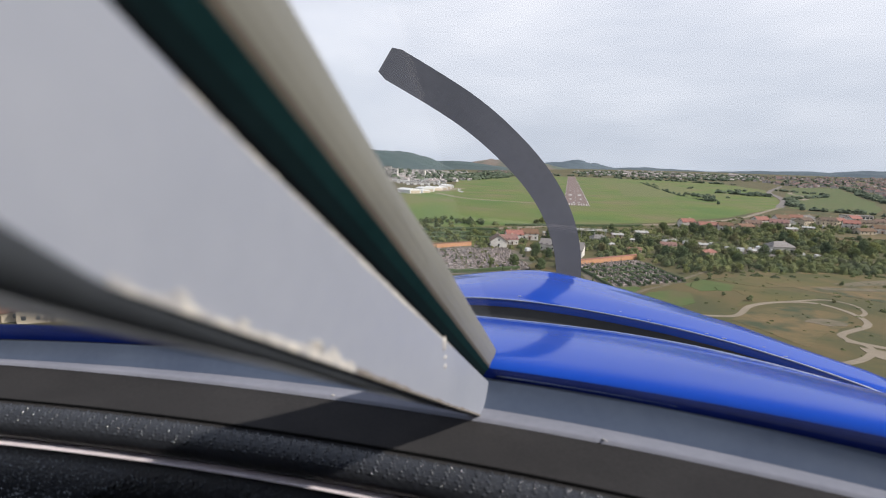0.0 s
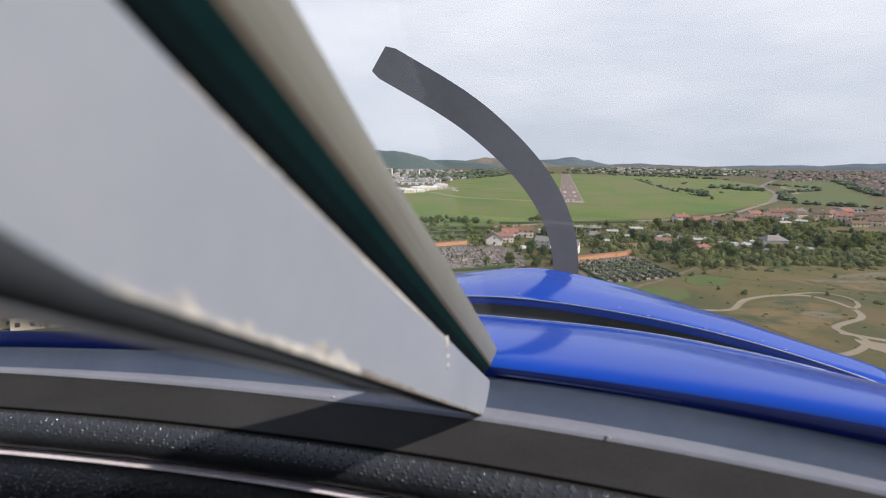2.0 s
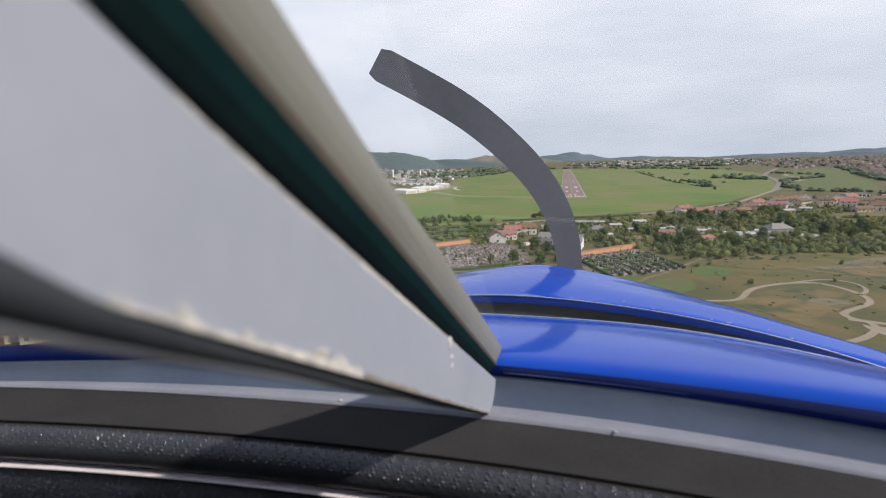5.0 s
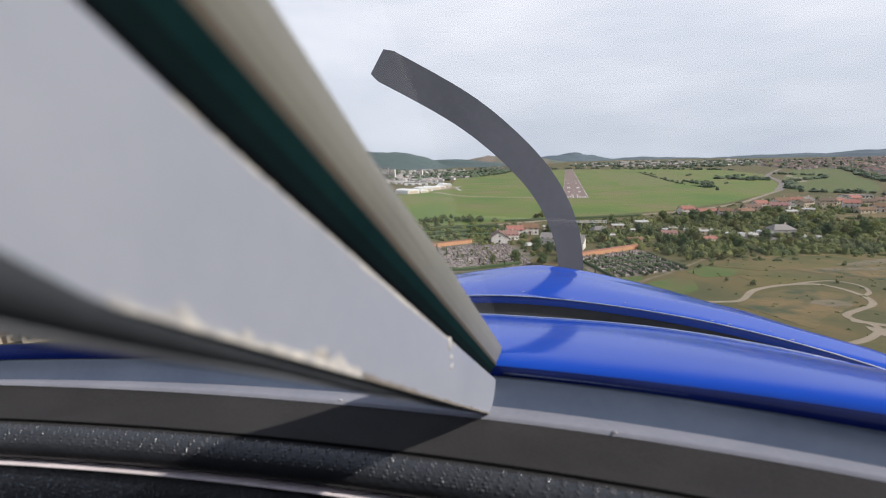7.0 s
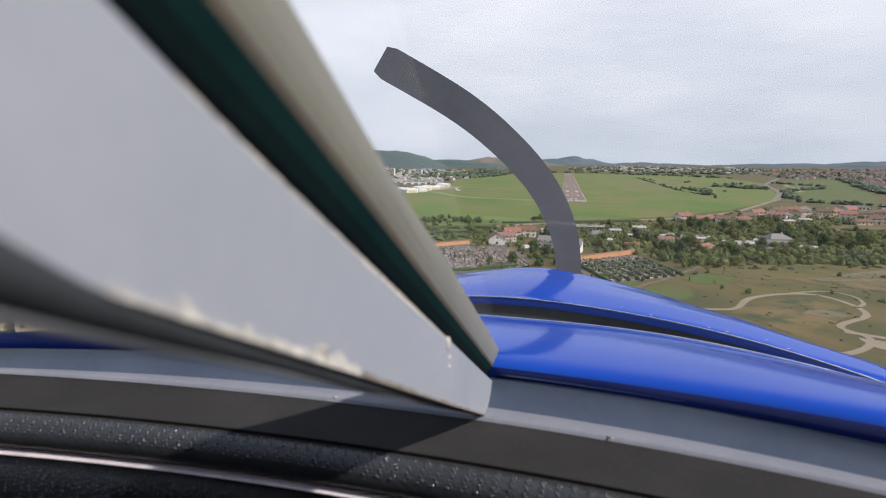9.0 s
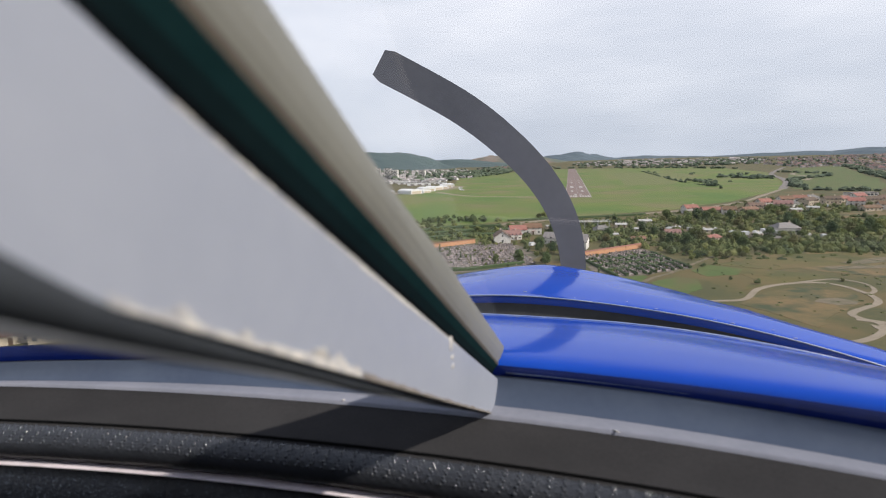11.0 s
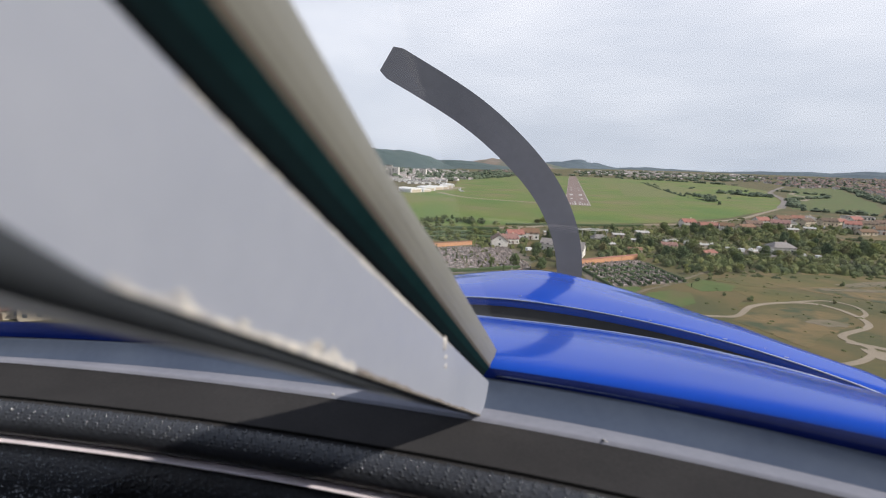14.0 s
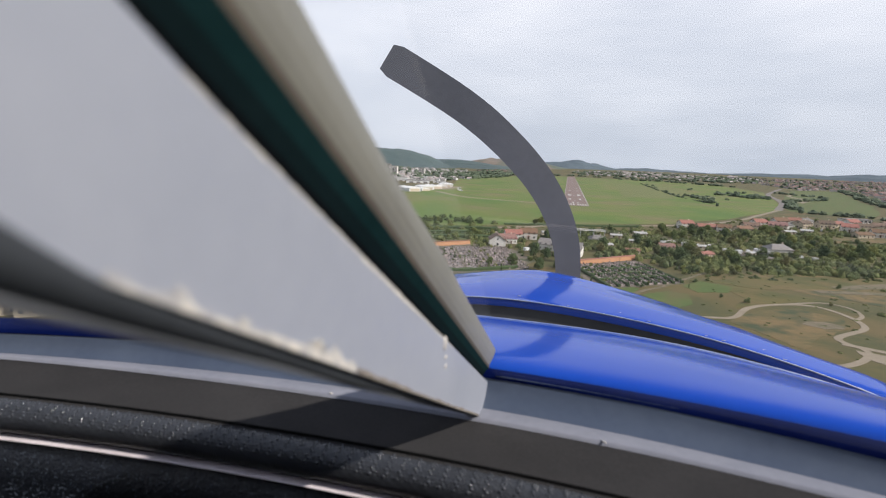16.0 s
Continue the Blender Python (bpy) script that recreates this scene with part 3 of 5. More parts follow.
def rear_cowl(d):
    j = joint(d)
    w = 0.010 * min(1.0, abs(d) / 0.45) ** 2 if d > 0 else -0.009 * min(1.0, abs(d) / 0.4)
    # the rolled lip behind, then the crowned deck
    out = [(j + 0.001, JOINT_Z - 0.003), (j + 0.0015, JOINT_Z + 0.003), (j + 0.004, JOINT_Z + 0.0070 + w * 0.7), (j + 0.010, JOINT_Z + 0.0095 + w), (j + 0.022, JOINT_Z + 0.0110 + w)]
    y0, z0 = out[-1]
    for i in range(1, 15):
        u = i / 14
        y = y0 + (0.802 - y0) * u
        z = z0 + (rear_edge(d) - z0) * u ** 1.15 + 0.003 * math.sin(math.pi * u) - 0.05 * max(0.0, -d - 0.3) * min(1.0, u * 3) * (1 - u)
        out.append((y, z))
    y, z = out[-1]
    out += [(y + 0.004, z - 0.001), (y + 0.006, z - 0.006), (y + 0.005, z - 0.03)]
    return out


def slot(d):
    z, z2 = rear_edge(d), front_edge(d)
    return [(0.804, z - 0.014), (0.812, z - 0.045), (0.90, z2 - 0.05), (0.9085, z2 - 0.03), (0.9075, z2 - 0.003)]


K_Y = (0.908, 1.0, 1.1, 1.2, 1.27, 1.32)
K_V = (0.28, 0.285, 0.36, 0.49, 0.68, 1.0)


def front_cowl(d):
    e = front_edge(d)
    out = [(0.905, e - 0.015), (0.904, e - 0.0015)]
    for i in range(20):
        y = 0.908 + 0.40 * i / 19
        k = float(np.interp(y, K_Y, K_V))
        bend = 2 - 0.5 * min(1.0, (y - 0.908) / 0.15)
        z = -0.2465 - k * (0.16 * (abs(d) / 0.4) ** bend if abs(d) < 0.4 else 0.16 + (abs(d) - 0.4) * 0.85) - drop(d) + 0.004 * math.sin(math.pi * min(1, i / 12))
        z -= max(0.0, y - 1.20) ** 2 * 5.0
        out.append((y, z))
    y, z = out[-1]
    out += [(y + 0.008, z - 0.03), (y + 0.010, min(z - 0.05, -0.70))]
    return out


def base_flange(d):
    a, b = joint(d), arc(0.467, 0.15, 0.255, d)
    f = b + (a - b) * 0.44
    return [(f + 0.003, -0.2522), (f, -0.2514), (f - 0.0012, -0.2507), (b + 0.002, -0.2500), (b - 0.001, -0.2503), (b - 0.003, -0.256)]


def upstand(d):
    a, b = joint(d), arc(0.467, 0.15, 0.255, d)
    h = JOINT_Z + 0.2515
    f = b + (a - b) * 0.42
    return [(a + 0.004, JOINT_Z - 0.001), (a, JOINT_Z - 0.0015), (f + (a - f) * 0.90, -0.2515 + h * 0.72), (f + (a - f) * 0.75, -0.2515 + h * 0.46), (f + (a - f) * 0.55, -0.2515 + h * 0.24),
            (f + (a - f) * 0.32, -0.2515 + h * 0.09), (f + (a - f) * 0.12, -0.2517 + h * 0.02), (f, -0.2525)]


def shield_top(d):
    b, s = arc(0.4665, 0.15, 0.255, d), arc(0.3825, 0.168, 0.20, d)
    return [(b + 0.004, -0.258), (b - 0.001, -0.2535), (b * 0.85 + s * 0.15, -0.2545), (b * 0.6 + s * 0.4, -0.2545), (b * 0.35 + s * 0.65, -0.2530), (b * 0.1 + s * 0.9, -0.2502),
            (s, -0.2500), (s - 0.004, -0.2535)]


def padded_roll(d):
    s = arc(0.3820, 0.168, 0.20, d)
    w = 0.0015 * noise.noise((d * 9, 0, 0))
    return [(s + 0.003, -0.2535), (s, -0.2515), (s - 0.006, -0.2510), (s - 0.013 + w, -0.2532), (s - 0.0185 + w, -0.2590), (s - 0.0208 + w, -0.266), (s - 0.0200, -0.2735),
            (s - 0.0135, -0.2805), (s - 0.009, -0.2835), (s - 0.004, -0.2845)]


def trim_bar(d):
    s = arc(0.3820, 0.168, 0.20, d)
    w = 0.0004 * noise.noise((d * 23, 2, 0))
    return [(s - 0.007, -0.2813), (s - 0.0150, -0.2821), (s - 0.0190, -0.2825 + w), (s - 0.0210, -0.2831 + w), (s - 0.0209, -0.2841), (s - 0.0145, -0.2872)]


def panel_face(d):
    s = arc(0.3820, 0.168, 0.20, d) - 0.017
    return [(s + 0.012, -0.288), (s + 0.001, -0.2902), (s - 0.004, -0.33), (s - 0.012, -0.42), (s - 0.03, -0.60)]


skin(rear_cowl, "blue", "rear_cowling", plane, "glossy blue painted cowling")


def gasket(d):
    """A navy bead laid up over the cowling's rolled lip, painting its dark reflection."""
    j, e = joint(d), min(1.0, max(0.0, -d - 0.12) / 0.3)
    k = min(1.0, max(0.0, (d + 0.2) / 0.15))
    w = 0.010 * min(1.0, abs(d) / 0.45) ** 2 if d > 0 else 0.0
    return [(j - 0.002, JOINT_Z - 0.0035), (j - 0.0005, JOINT_Z + 0.0005 + 0.010 * e + 0.003 * k), (j + 0.004 - 0.0014 * k, JOINT_Z + 0.001 + 0.0125 * e + (0.0046 + 0.65 * w) * k),
            (j + 0.0085 - 0.002 * k, JOINT_Z + 0.0002 + 0.012 * e + (0.0062 + 0.75 * w) * k), (j + 0.0115, JOINT_Z - 0.001 + 0.008 * e + (0.0066 + 0.9 * w) * k)]


skin(gasket, "gasket", "cowling_lip_band", plane, "navy band painting the cowling lip's dark reflection")
# a glint along the joint, put in as a thin bead
bm = bmesh.new()
tube(bm, [(MID + d, joint(d) - 0.0026, JOINT_Z + 0.0002) for d in (0.008 + 0.012 * k for k in range(16))], [0.0008 - 0.000045 * k for k in range(16)], 6)
part("glint_bead", bm, "upstand", plane, "thin bead standing in for a glint", True)
skin(slot, "slot", "cooling_slot", plane, "black air slot between the cowlings")
skin(front_cowl, "blue", "front_cowling", plane, "glossy blue painted engine cowling")
skin(base_flange, "strip", "base_flange", plane, "pale grey painted frame flange")
skin(upstand, "upstand", "windscreen_base", plane, "moulded windscreen base, blued for the cowling's reflection")
skin(shield_top, "shield", "glareshield", plane, "matt dark glareshield top")
skin(padded_roll, "roll", "padded_edge", plane, "pebbled black vinyl padding")
bm = bmesh.new()
dome = [(math.cos(a), math.sin(a)) for a in (2 * math.pi * k / 7 for k in range(7))]
rng = random.Random(4)
for i in range(-3, 335):
    for k in range(9):
        # slanting rows of pebbles in groups of three, as the vinyl is embossed
        if (i + k // 2) % 3 == 0 and k % 2:
            continue
        d = -0.72 + 0.004 * (i + 0.42 * k)
        if not -0.74 < d < 0.64:
            continue
        sec = padded_roll(d)
        f = 1.3 + k * 0.36 + rng.uniform(-0.05, 0.05)
        a, fr = int(f), f - int(f)
        (ya, za), (yb, zb) = sec[a], sec[a + 1]
        p = Vector((MID + d + rng.uniform(-0.0004, 0.0004), ya + (yb - ya) * fr, za + (zb - za) * fr))
        n = Vector((0, zb - za, -(yb - ya))).normalized()
        if n.z < 0:
            n = -n
        t = Vector((0, yb - ya, zb - za)).normalized()
        tall = (i + k // 2) % 3 == 1
        w = rng.uniform(0.0014, 0.0020) if tall else rng.uniform(0.0008, 0.0011)
        up = w * (0.62 if tall else 0.35)
        ring = [bm.verts.new(p + Vector((u * w, 0, 0)) + t * v * w * 0.85 - n * 0.0002) for u, v in dome]
        mid = [bm.verts.new(p + Vector((u * w * 0.66, 0, 0)) + t * v * w * 0.58 + n * up * 0.75) for u, v in dome]
        cap = bm.verts.new(p + n * up)
        for q in range(7):
            bm.faces.new((ring[q], ring[(q + 1) % 7], mid[(q + 1) % 7], mid[q]))
            bm.faces.new((mid[q], mid[(q + 1) % 7], cap))
part("pressed_grain", bm, "stud", plane, "shiny pressed dots in the vinyl", True)
skin(trim_bar, "trim", "trim_strip", plane, "thin bare metal trim strip")
skin(panel_face, "panel", "instrument_panel", plane, "black crackle-painted panel")
# raised flecks of the crackle paint, longer than high; their blue paints sky reflections
bm = bmesh.new()
for i in range(2600):
    d, z = rng.uniform(-0.55, 0.20), -0.2912 - 0.055 * rng.random()
    y = arc(0.3820, 0.168, 0.20, d) - 0.0160 - (-0.2902 - z) * 0.1256
    w, h = rng.uniform(0.0006, 0.0021), rng.uniform(0.0003, 0.0006)
    lift = rng.uniform(0.2, 1.0) * h
    tilt = rng.uniform(-0.4, 0.25) * w
    p = [bm.verts.new(q) for q in ((MID + d - w, y + 0.0002, z - tilt), (MID + d, y + 0.0002, z - h), (MID + d + w, y + 0.0002, z + tilt), (MID + d, y + 0.0002, z + h), (MID + d, y - lift, z - h * 0.4))]
    for a in range(4):
        bm.faces.new((p[a], p[(a + 1) % 4], p[4]))
part("sky_tinted_flecks", bm, "fleck", plane, "raised crackle flecks, blue-grey for sky reflections")
# flanks, floor and back of the cabin
bm = bmesh.new()
x0, x1 = MID - 0.70, MID + 0.60
box(bm, x0 - 0.03, x0, -1.0, 0.42, -1.0, -0.262)
box(bm, x1, x1 + 0.03, -1.0, 0.42, -1.0, -0.262)
box(bm, x0, x1, -1.0, 0.42, -1.03, -1.0)
box(bm, x0, x1, 0.40, 0.42, -1.0, -0.30)
box(bm, x0, x1, -1.0, -0.95, -1.0, 0.165)
part("cabin_tub", bm, "lining", plane, "dark grey cabin lining")
# unseen roof and rear sides, added to block sky light from behind
bm = bmesh.new()
box(bm, x0 - 0.02, x1 + 0.02, -1.0, -0.06, 0.165, 0.195)
box(bm, x0 - 0.03, x0, -1.0, -0.10, -0.262, 0.165)
box(bm, x1, x1 + 0.03, -1.0, -0.10, -0.262, 0.165)
part("unseen_roof", bm, "lining", plane, "unseen dark roof and rear sides blocking sky light")
bm = bmesh.new()
rows = []
for y, zt, belly, slim in ((-1.02, -0.26, -1.05, 0.0), (0.30, -0.262, -1.06, 0.0), (0.50, -0.31, -1.04, 0.0), (0.80, -0.47, -1.0, 0.02), (1.10, -0.60, -0.92, 0.06), (1.318, -0.66, -0.84, 0.10)):
    xl, xr = MID - 0.79 + slim, MID + 0.69 - slim
    rows.append([(xr, y, zt), (xr + 0.012, y, zt - 0.10), (xr + 0.005, y, zt * 0.5 + belly * 0.5), (xr - 0.09, y, belly + 0.05), (MID + 0.2, y, belly), (MID - 0.3, y, belly),
                 (xl + 0.09, y, belly + 0.05), (xl - 0.005, y, zt * 0.5 + belly * 0.5), (xl - 0.012, y, zt - 0.10), (xl, y, zt)])
vs = grid(bm, rows)
bm.faces.new(vs[-1])
bm.faces.new(vs[0][::-1])
for side in (0, -1):                       # the cockpit's sill outside the lining
    x = rows[0][side][0]
    box(bm, min(x, x + (-0.09 if side == 0 else 0.09)), max(x, x + (-0.09 if side == 0 else 0.09)), -1.02, 0.33, -0.268, -0.2605)
part("fuselage_side", bm, "blue", plane, "blue painted fuselage skin")

# the painted roof outside the lining
skin(lambda d: [(-1.03, -0.24), (-1.03, 0.165), (-1.0, 0.228 - 0.05 * d * d), (-0.6, 0.250 - 0.07 * d * d), (-0.2, 0.240 - 0.06 * d * d), (-0.055, 0.222 - 0.04 * d * d), (-0.052, 0.166)],
     "blue", "cabin_roof_skin", plane, "blue painted cabin roof", side=[-0.74 + 1.40 * k / 24 for k in range(25)])
# two curved windscreen panes, either side of the post
for lo, hi in ((-0.72, -0.012), (0.006, 0.60)):
    pane = skin(lambda d: [(joint(d) + 0.001 - t * 0.61, JOINT_Z + 0.0005 + t * 0.393 - 0.12 * d * d * t) for t in [k / 8 for k in range(9)]], "windscreen", "windscreen", plane,
                "clear windscreen pane with a haze veil", side=[lo + (hi - lo) * k / 16 for k in range(17)])
    pane.visible_shadow = False

# worn bright edges of the two cowlings along the slot, and chips in the paint
bm = bmesh.new()
tube(bm, [(MID + d, 0.8035, rear_edge(d) + 0.0002) for d in SIDE[8:]], 0.0015, 6)
part("worn_edge", bm, "wear", plane, "worn pale paint edge")
bm = bmesh.new()
tube(bm, [(MID + d, 0.9035, front_edge(d) - 0.0005) for d in SIDE[8:]], 0.0014, 6)
part("worn_edge", bm, "wear", plane, "worn pale paint edge")
rng = random.Random(8)
for k in range(16):
    d = rng.uniform(-0.05, 0.5)
    y = rng.choice((0.799, 0.80, 0.801, 0.912, 0.93))
    z = rear_edge(d) + 0.0012 if y < 0.85 else front_edge(d) + 0.0012
    bm = bmesh.new()
    bmesh.ops.create_icosphere(bm, subdivisions=1, radius=rng.uniform(0.0008, 0.0022), matrix=Matrix.Translation((MID + d, y, z)) @ Matrix.Diagonal((2.2, 0.7, 0.5, 1)))
    part("paint_chip", bm, "wear", plane, "pale chip in the blue paint")

# stitched seam along the padding
bm = bmesh.new()
for i in range(240):
    d = -0.76 + 1.42 * i / 240
    y = arc(0.3840, 0.168, 0.20, d)
    y2 = arc(0.3840, 0.168, 0.20, d + 0.0042)
    tube(bm, [(MID + d, y, -0.2500), (MID + d + 0.0021, (y + y2) / 2, -0.2492), (MID + d + 0.0042, y2, -0.2500)], 0.0008, 5)
tube(bm, [(MID - 0.76 + 1.42 * k / 120, arc(0.3840, 0.168, 0.20, -0.76 + 1.42 * k / 120) + 0.0004, -0.2498) for k in range(121)], 0.0019, 6)
part("seam_thread", bm, "thread", plane, "black stitched seam")

# centre post: a deep raked web with a rubber lower edge, a dark green seal and a beige outer flange
post = thing("centre_post", "", "", (0, 0, 0))
post.parent = plane


def low(y):
    return -0.016 - (y - 0.053) * 0.5613 + 0.0013 * min(1.0, max(0.0, 1 - (y - 0.08) / 0.25)) + 0.5 * max(0.0, 0.07 - y) ** 2


def upper(y):
    return 0.026 - (y - 0.072) * 0.5845 + 0.8 * max(0.0, 0.12 - max(y, 0.04)) ** 2


def seal_line(y):
    return 0.0365 - (y - 0.102) * 0.605


def outer(y):
    t = min(1.0, max(0.0, (y - 0.19) / 0.16))
    return 0.044 - (y - 0.135) * 0.640 + 0.0095 * t * t * (3 - 2 * t) + max(0.0, y - 0.36) * 0.04


def band(f, ya, g, yb, x0, x1, name, mat, label, round_over=0.0, slant=0.0):
    """A bar between the lines f (from the height of ya) and g, from x0 to x1."""
    bm = bmesh.new()
    rows = []
    n = 140
    for i in range(n + 1):
        u = i / n
        a, b = ya[0] + (ya[1] - ya[0]) * u, yb[0] + (yb[1] - yb[0]) * u
        pa, pb = Vector((0, a, f(a))), Vector((0, b, g(b)))
        m = 4
        row = [(x0, pa.y, pa.z)]
        for k in range(m + 1):
            q = pa.lerp(pb, k / m)
            row.append((x1 + round_over * (math.sin(math.pi * k / m) - 1) - slant * (1 - k / m), q.y, q.z))
        row.append((x0, pb.y, pb.z))
        rows.append(row)
    vs = grid(bm, rows, True)
    bm.faces.new(vs[0][::-1])
    bm.faces.new(vs[-1])
    return part(name, bm, mat, post, label)


band(low, (-0.10, 0.505), upper, (-0.09, 0.535), MID - 0.012, MID, "web", "web", "pale grey painted web of the post")


def between(w):
    """The line at the share w between the web and the flange, and the stretch of y that it runs over."""
    ya, yb = -0.09 + 0.01 * w, 0.535 + 0.043 * w
    za = (upper(-0.09) - 0.0052) * (1 - w) + seal_line(-0.08) * w
    zb = upper(0.535) * (1 - w) + seal_line(0.578) * w
    return (lambda y: za + (zb - za) * (y - ya) / (yb - ya)), (ya, yb)


def seal_band(w0, w1, depth, slant, name, mat, label):
    f, fy = between(w0)
    g, gy = between(w1)
    band(f, fy, g, gy, MID - 0.022, MID - depth, name, mat, label, 0.0, slant)


# the groove's shade is painted as stepped bands, darkest by the web
seal_band(0.0, 0.36, 0.006, 0.004, "seal_groove", "sealblack", "black band painting the shade in the seal's groove")
seal_band(0.36, 0.62, 0.004, 0.002, "seal_lip", "seallip", "blackish green step of the seal's painted shade")
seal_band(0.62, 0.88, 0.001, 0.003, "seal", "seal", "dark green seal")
seal_band(0.88, 1.0, 0.0, 0.001, "primed_edge", "primer", "brown step between seal and flange")
band(seal_line, (-0.08, 0.600), outer, (-0.055, 0.69), MID - 0.016, MID + 0.0005, "outer_flange", "beige", "beige painted outer flange", 0.002)
bm = bmesh.new()
edge_y = [-0.10 + 0.575 * i / 180 for i in range(181)]
edge_r = [0.0034 * (1 - 0.8 * min(1.0, max(0.0, y - 0.06) / 0.36)) + max(0.0, 0.14 - y) ** 2 * 0.34 for y in edge_y]
tube(bm, [(MID - 0.0046, y, low(y) - q * 0.9 + max(0.0, 0.14 - y) ** 2 * 0.62 + 0.0003 * math.sin(y * 60)) for y, q in zip(edge_y, edge_r)], edge_r, 12)
part("edge_strip", bm, "rubber", post, "dark worn rubber edge", True)
bm = bmesh.new()
tube(bm, [(MID - 0.0050, y, low(y) - q * 2.02 + max(0.0, 0.14 - y) ** 2 * 0.62) for y, q in zip(edge_y, edge_r)], [q * 0.40 for q in edge_r], 10)
part("edge_bead", bm, "bead", post, "mid grey painted bead below the rubber", True)

def flake(bm, y, dz, w, h):
    """An irregular flat flake on the web's face."""
    ring = []
    for k in range(9):
        a = 2 * math.pi * k / 9
        r = 1 + 0.35 * noise.noise((k * 1.3, y * 60, dz * 90))
        du, dv = math.cos(a) * w * r, math.sin(a) * h * r
        yy = y + du
        ring.append((yy, low(yy) + dz + dv))
    lo = [bm.verts.new((MID - 0.001, a, b)) for a, b in ring]
    hi = [bm.verts.new((MID + 0.0006, a, b)) for a, b in ring]
    bm.faces.new(hi)
    for i in range(9):
        bm.faces.new((lo[i], lo[(i + 1) % 9], hi[(i + 1) % 9], hi[i]))


def chipped_edge(ya, yb, top, name, mat, label, seed, n=70, line=None, way=1, proud=0.0006):
    """A ragged strip of missing paint along an edge of the web; top(u): its height in metres; way: 1 up, -1 down from the line."""
    line = line or low
    bm = bmesh.new()
    lo, hi, lo2, hi2 = [], [], [], []
    for i in range(n + 1):
        u = i / n
        y = ya + (yb - ya) * u
        h = max(0.0002, top(u) * (0.85 + 0.6 * noise.noise((u * 9, seed, 0.0)) + 0.3 * noise.noise((u * 31, seed, 4.0))))
        zb = line(y) + 0.0002 * noise.noise((u * 40, seed, 2.0))
        lo.append(bm.verts.new((MID + proud, y, zb)))
        hi.append(bm.verts.new((MID + proud, y, zb + h * way)))
        hi2.append(bm.verts.new((MID - 0.001, y, zb + h * way)))
    for i in range(n):
        bm.faces.new((lo[i], lo[i + 1], hi[i + 1], hi[i]))
        bm.faces.new((hi[i], hi[i + 1], hi2[i + 1], hi2[i]))
    part(name, bm, mat, post, label)


chipped_edge(0.070, 0.118, lambda u: 0.0020 + 0.0012 * math.exp(-((u - 0.38) / 0.1) ** 2), "paint_chip", "chip", "bare cream primer where paint has flaked", 1)
chipped_edge(0.116, 0.176, lambda u: 0.0028 + 0.0042 * math.exp(-((u - 0.62) / 0.24) ** 2), "paint_chip", "chip", "bare cream primer where paint has flaked", 7)
chipped_edge(0.178, 0.300, lambda u: 0.0030 * (1 - 0.5 * u), "paint_chip", "rust", "rusty edge with flaking paint", 3)
chipped_edge(0.30, 0.47, lambda u: 0.0022, "paint_chip", "rust", "rusty edge with flaking paint", 5)
chipped_edge(0.09, 0.34, lambda u: 0.0011 + 0.0016 * math.exp(-((u - 0.55) / 0.22) ** 2), "paint_chip", "chip", "cream worn paint along the seal", 11, 110, lambda y: upper(y) - 0.0001, -1, 0.00012)
for y, dz, w, h in ((0.0875, 0.0036, 0.0021, 0.0016), (0.1460, 0.0046, 0.0048, 0.0018), (0.1085, 0.0030, 0.0024, 0.0012)):
    bm = bmesh.new()
    flake(bm, y, dz, w, h)
    part("paint_chip", bm, "chip", post, "bare cream primer where paint has flaked")
for y, z, r, tall in ((0.3185, -0.1215, 0.0028, 1.9), (0.3220, -0.1325, 0.0022, 0.7), (0.3228, -0.1395, 0.0021, 1.0)):
    bm = bmesh.new()
    bmesh.ops.create_uvsphere(bm, u_segments=10, v_segments=6, radius=r, matrix=Matrix.Translation((MID, y, z)) @ Matrix.Diagonal((0.5, 1.3, tall, 1)))
    part("rivet", bm, "chip", post, "pale worn rivet", True)
# fixing screws on the windscreen frame; their pale colour paints sun glints
for x, y, run, turn in ((-0.2392, 0.4640, 1.0, 0), (0.0397, 0.4618, 1.9, -38)):
    bm = bmesh.new()
    bmesh.ops.create_uvsphere(bm, u_segments=12, v_segments=6, radius=0.0020, matrix=Matrix.Translation((x, y, -0.2496)) @ Matrix.Rotation(radians(turn), 4, "Z") @ Matrix.Diagonal((run, 1 / run ** 1.6, 0.5 / run, 1)))
    part("screw", bm, "chip", plane, "screw head with a painted sun glint", True)

# propeller at rest: hub ahead of the cowling, two swept blades
prop = thing("propeller", "", "", (0, 0, 0))
prop.parent = plane
HUB = Vector((MID + 0.065, 1.42, -0.46))


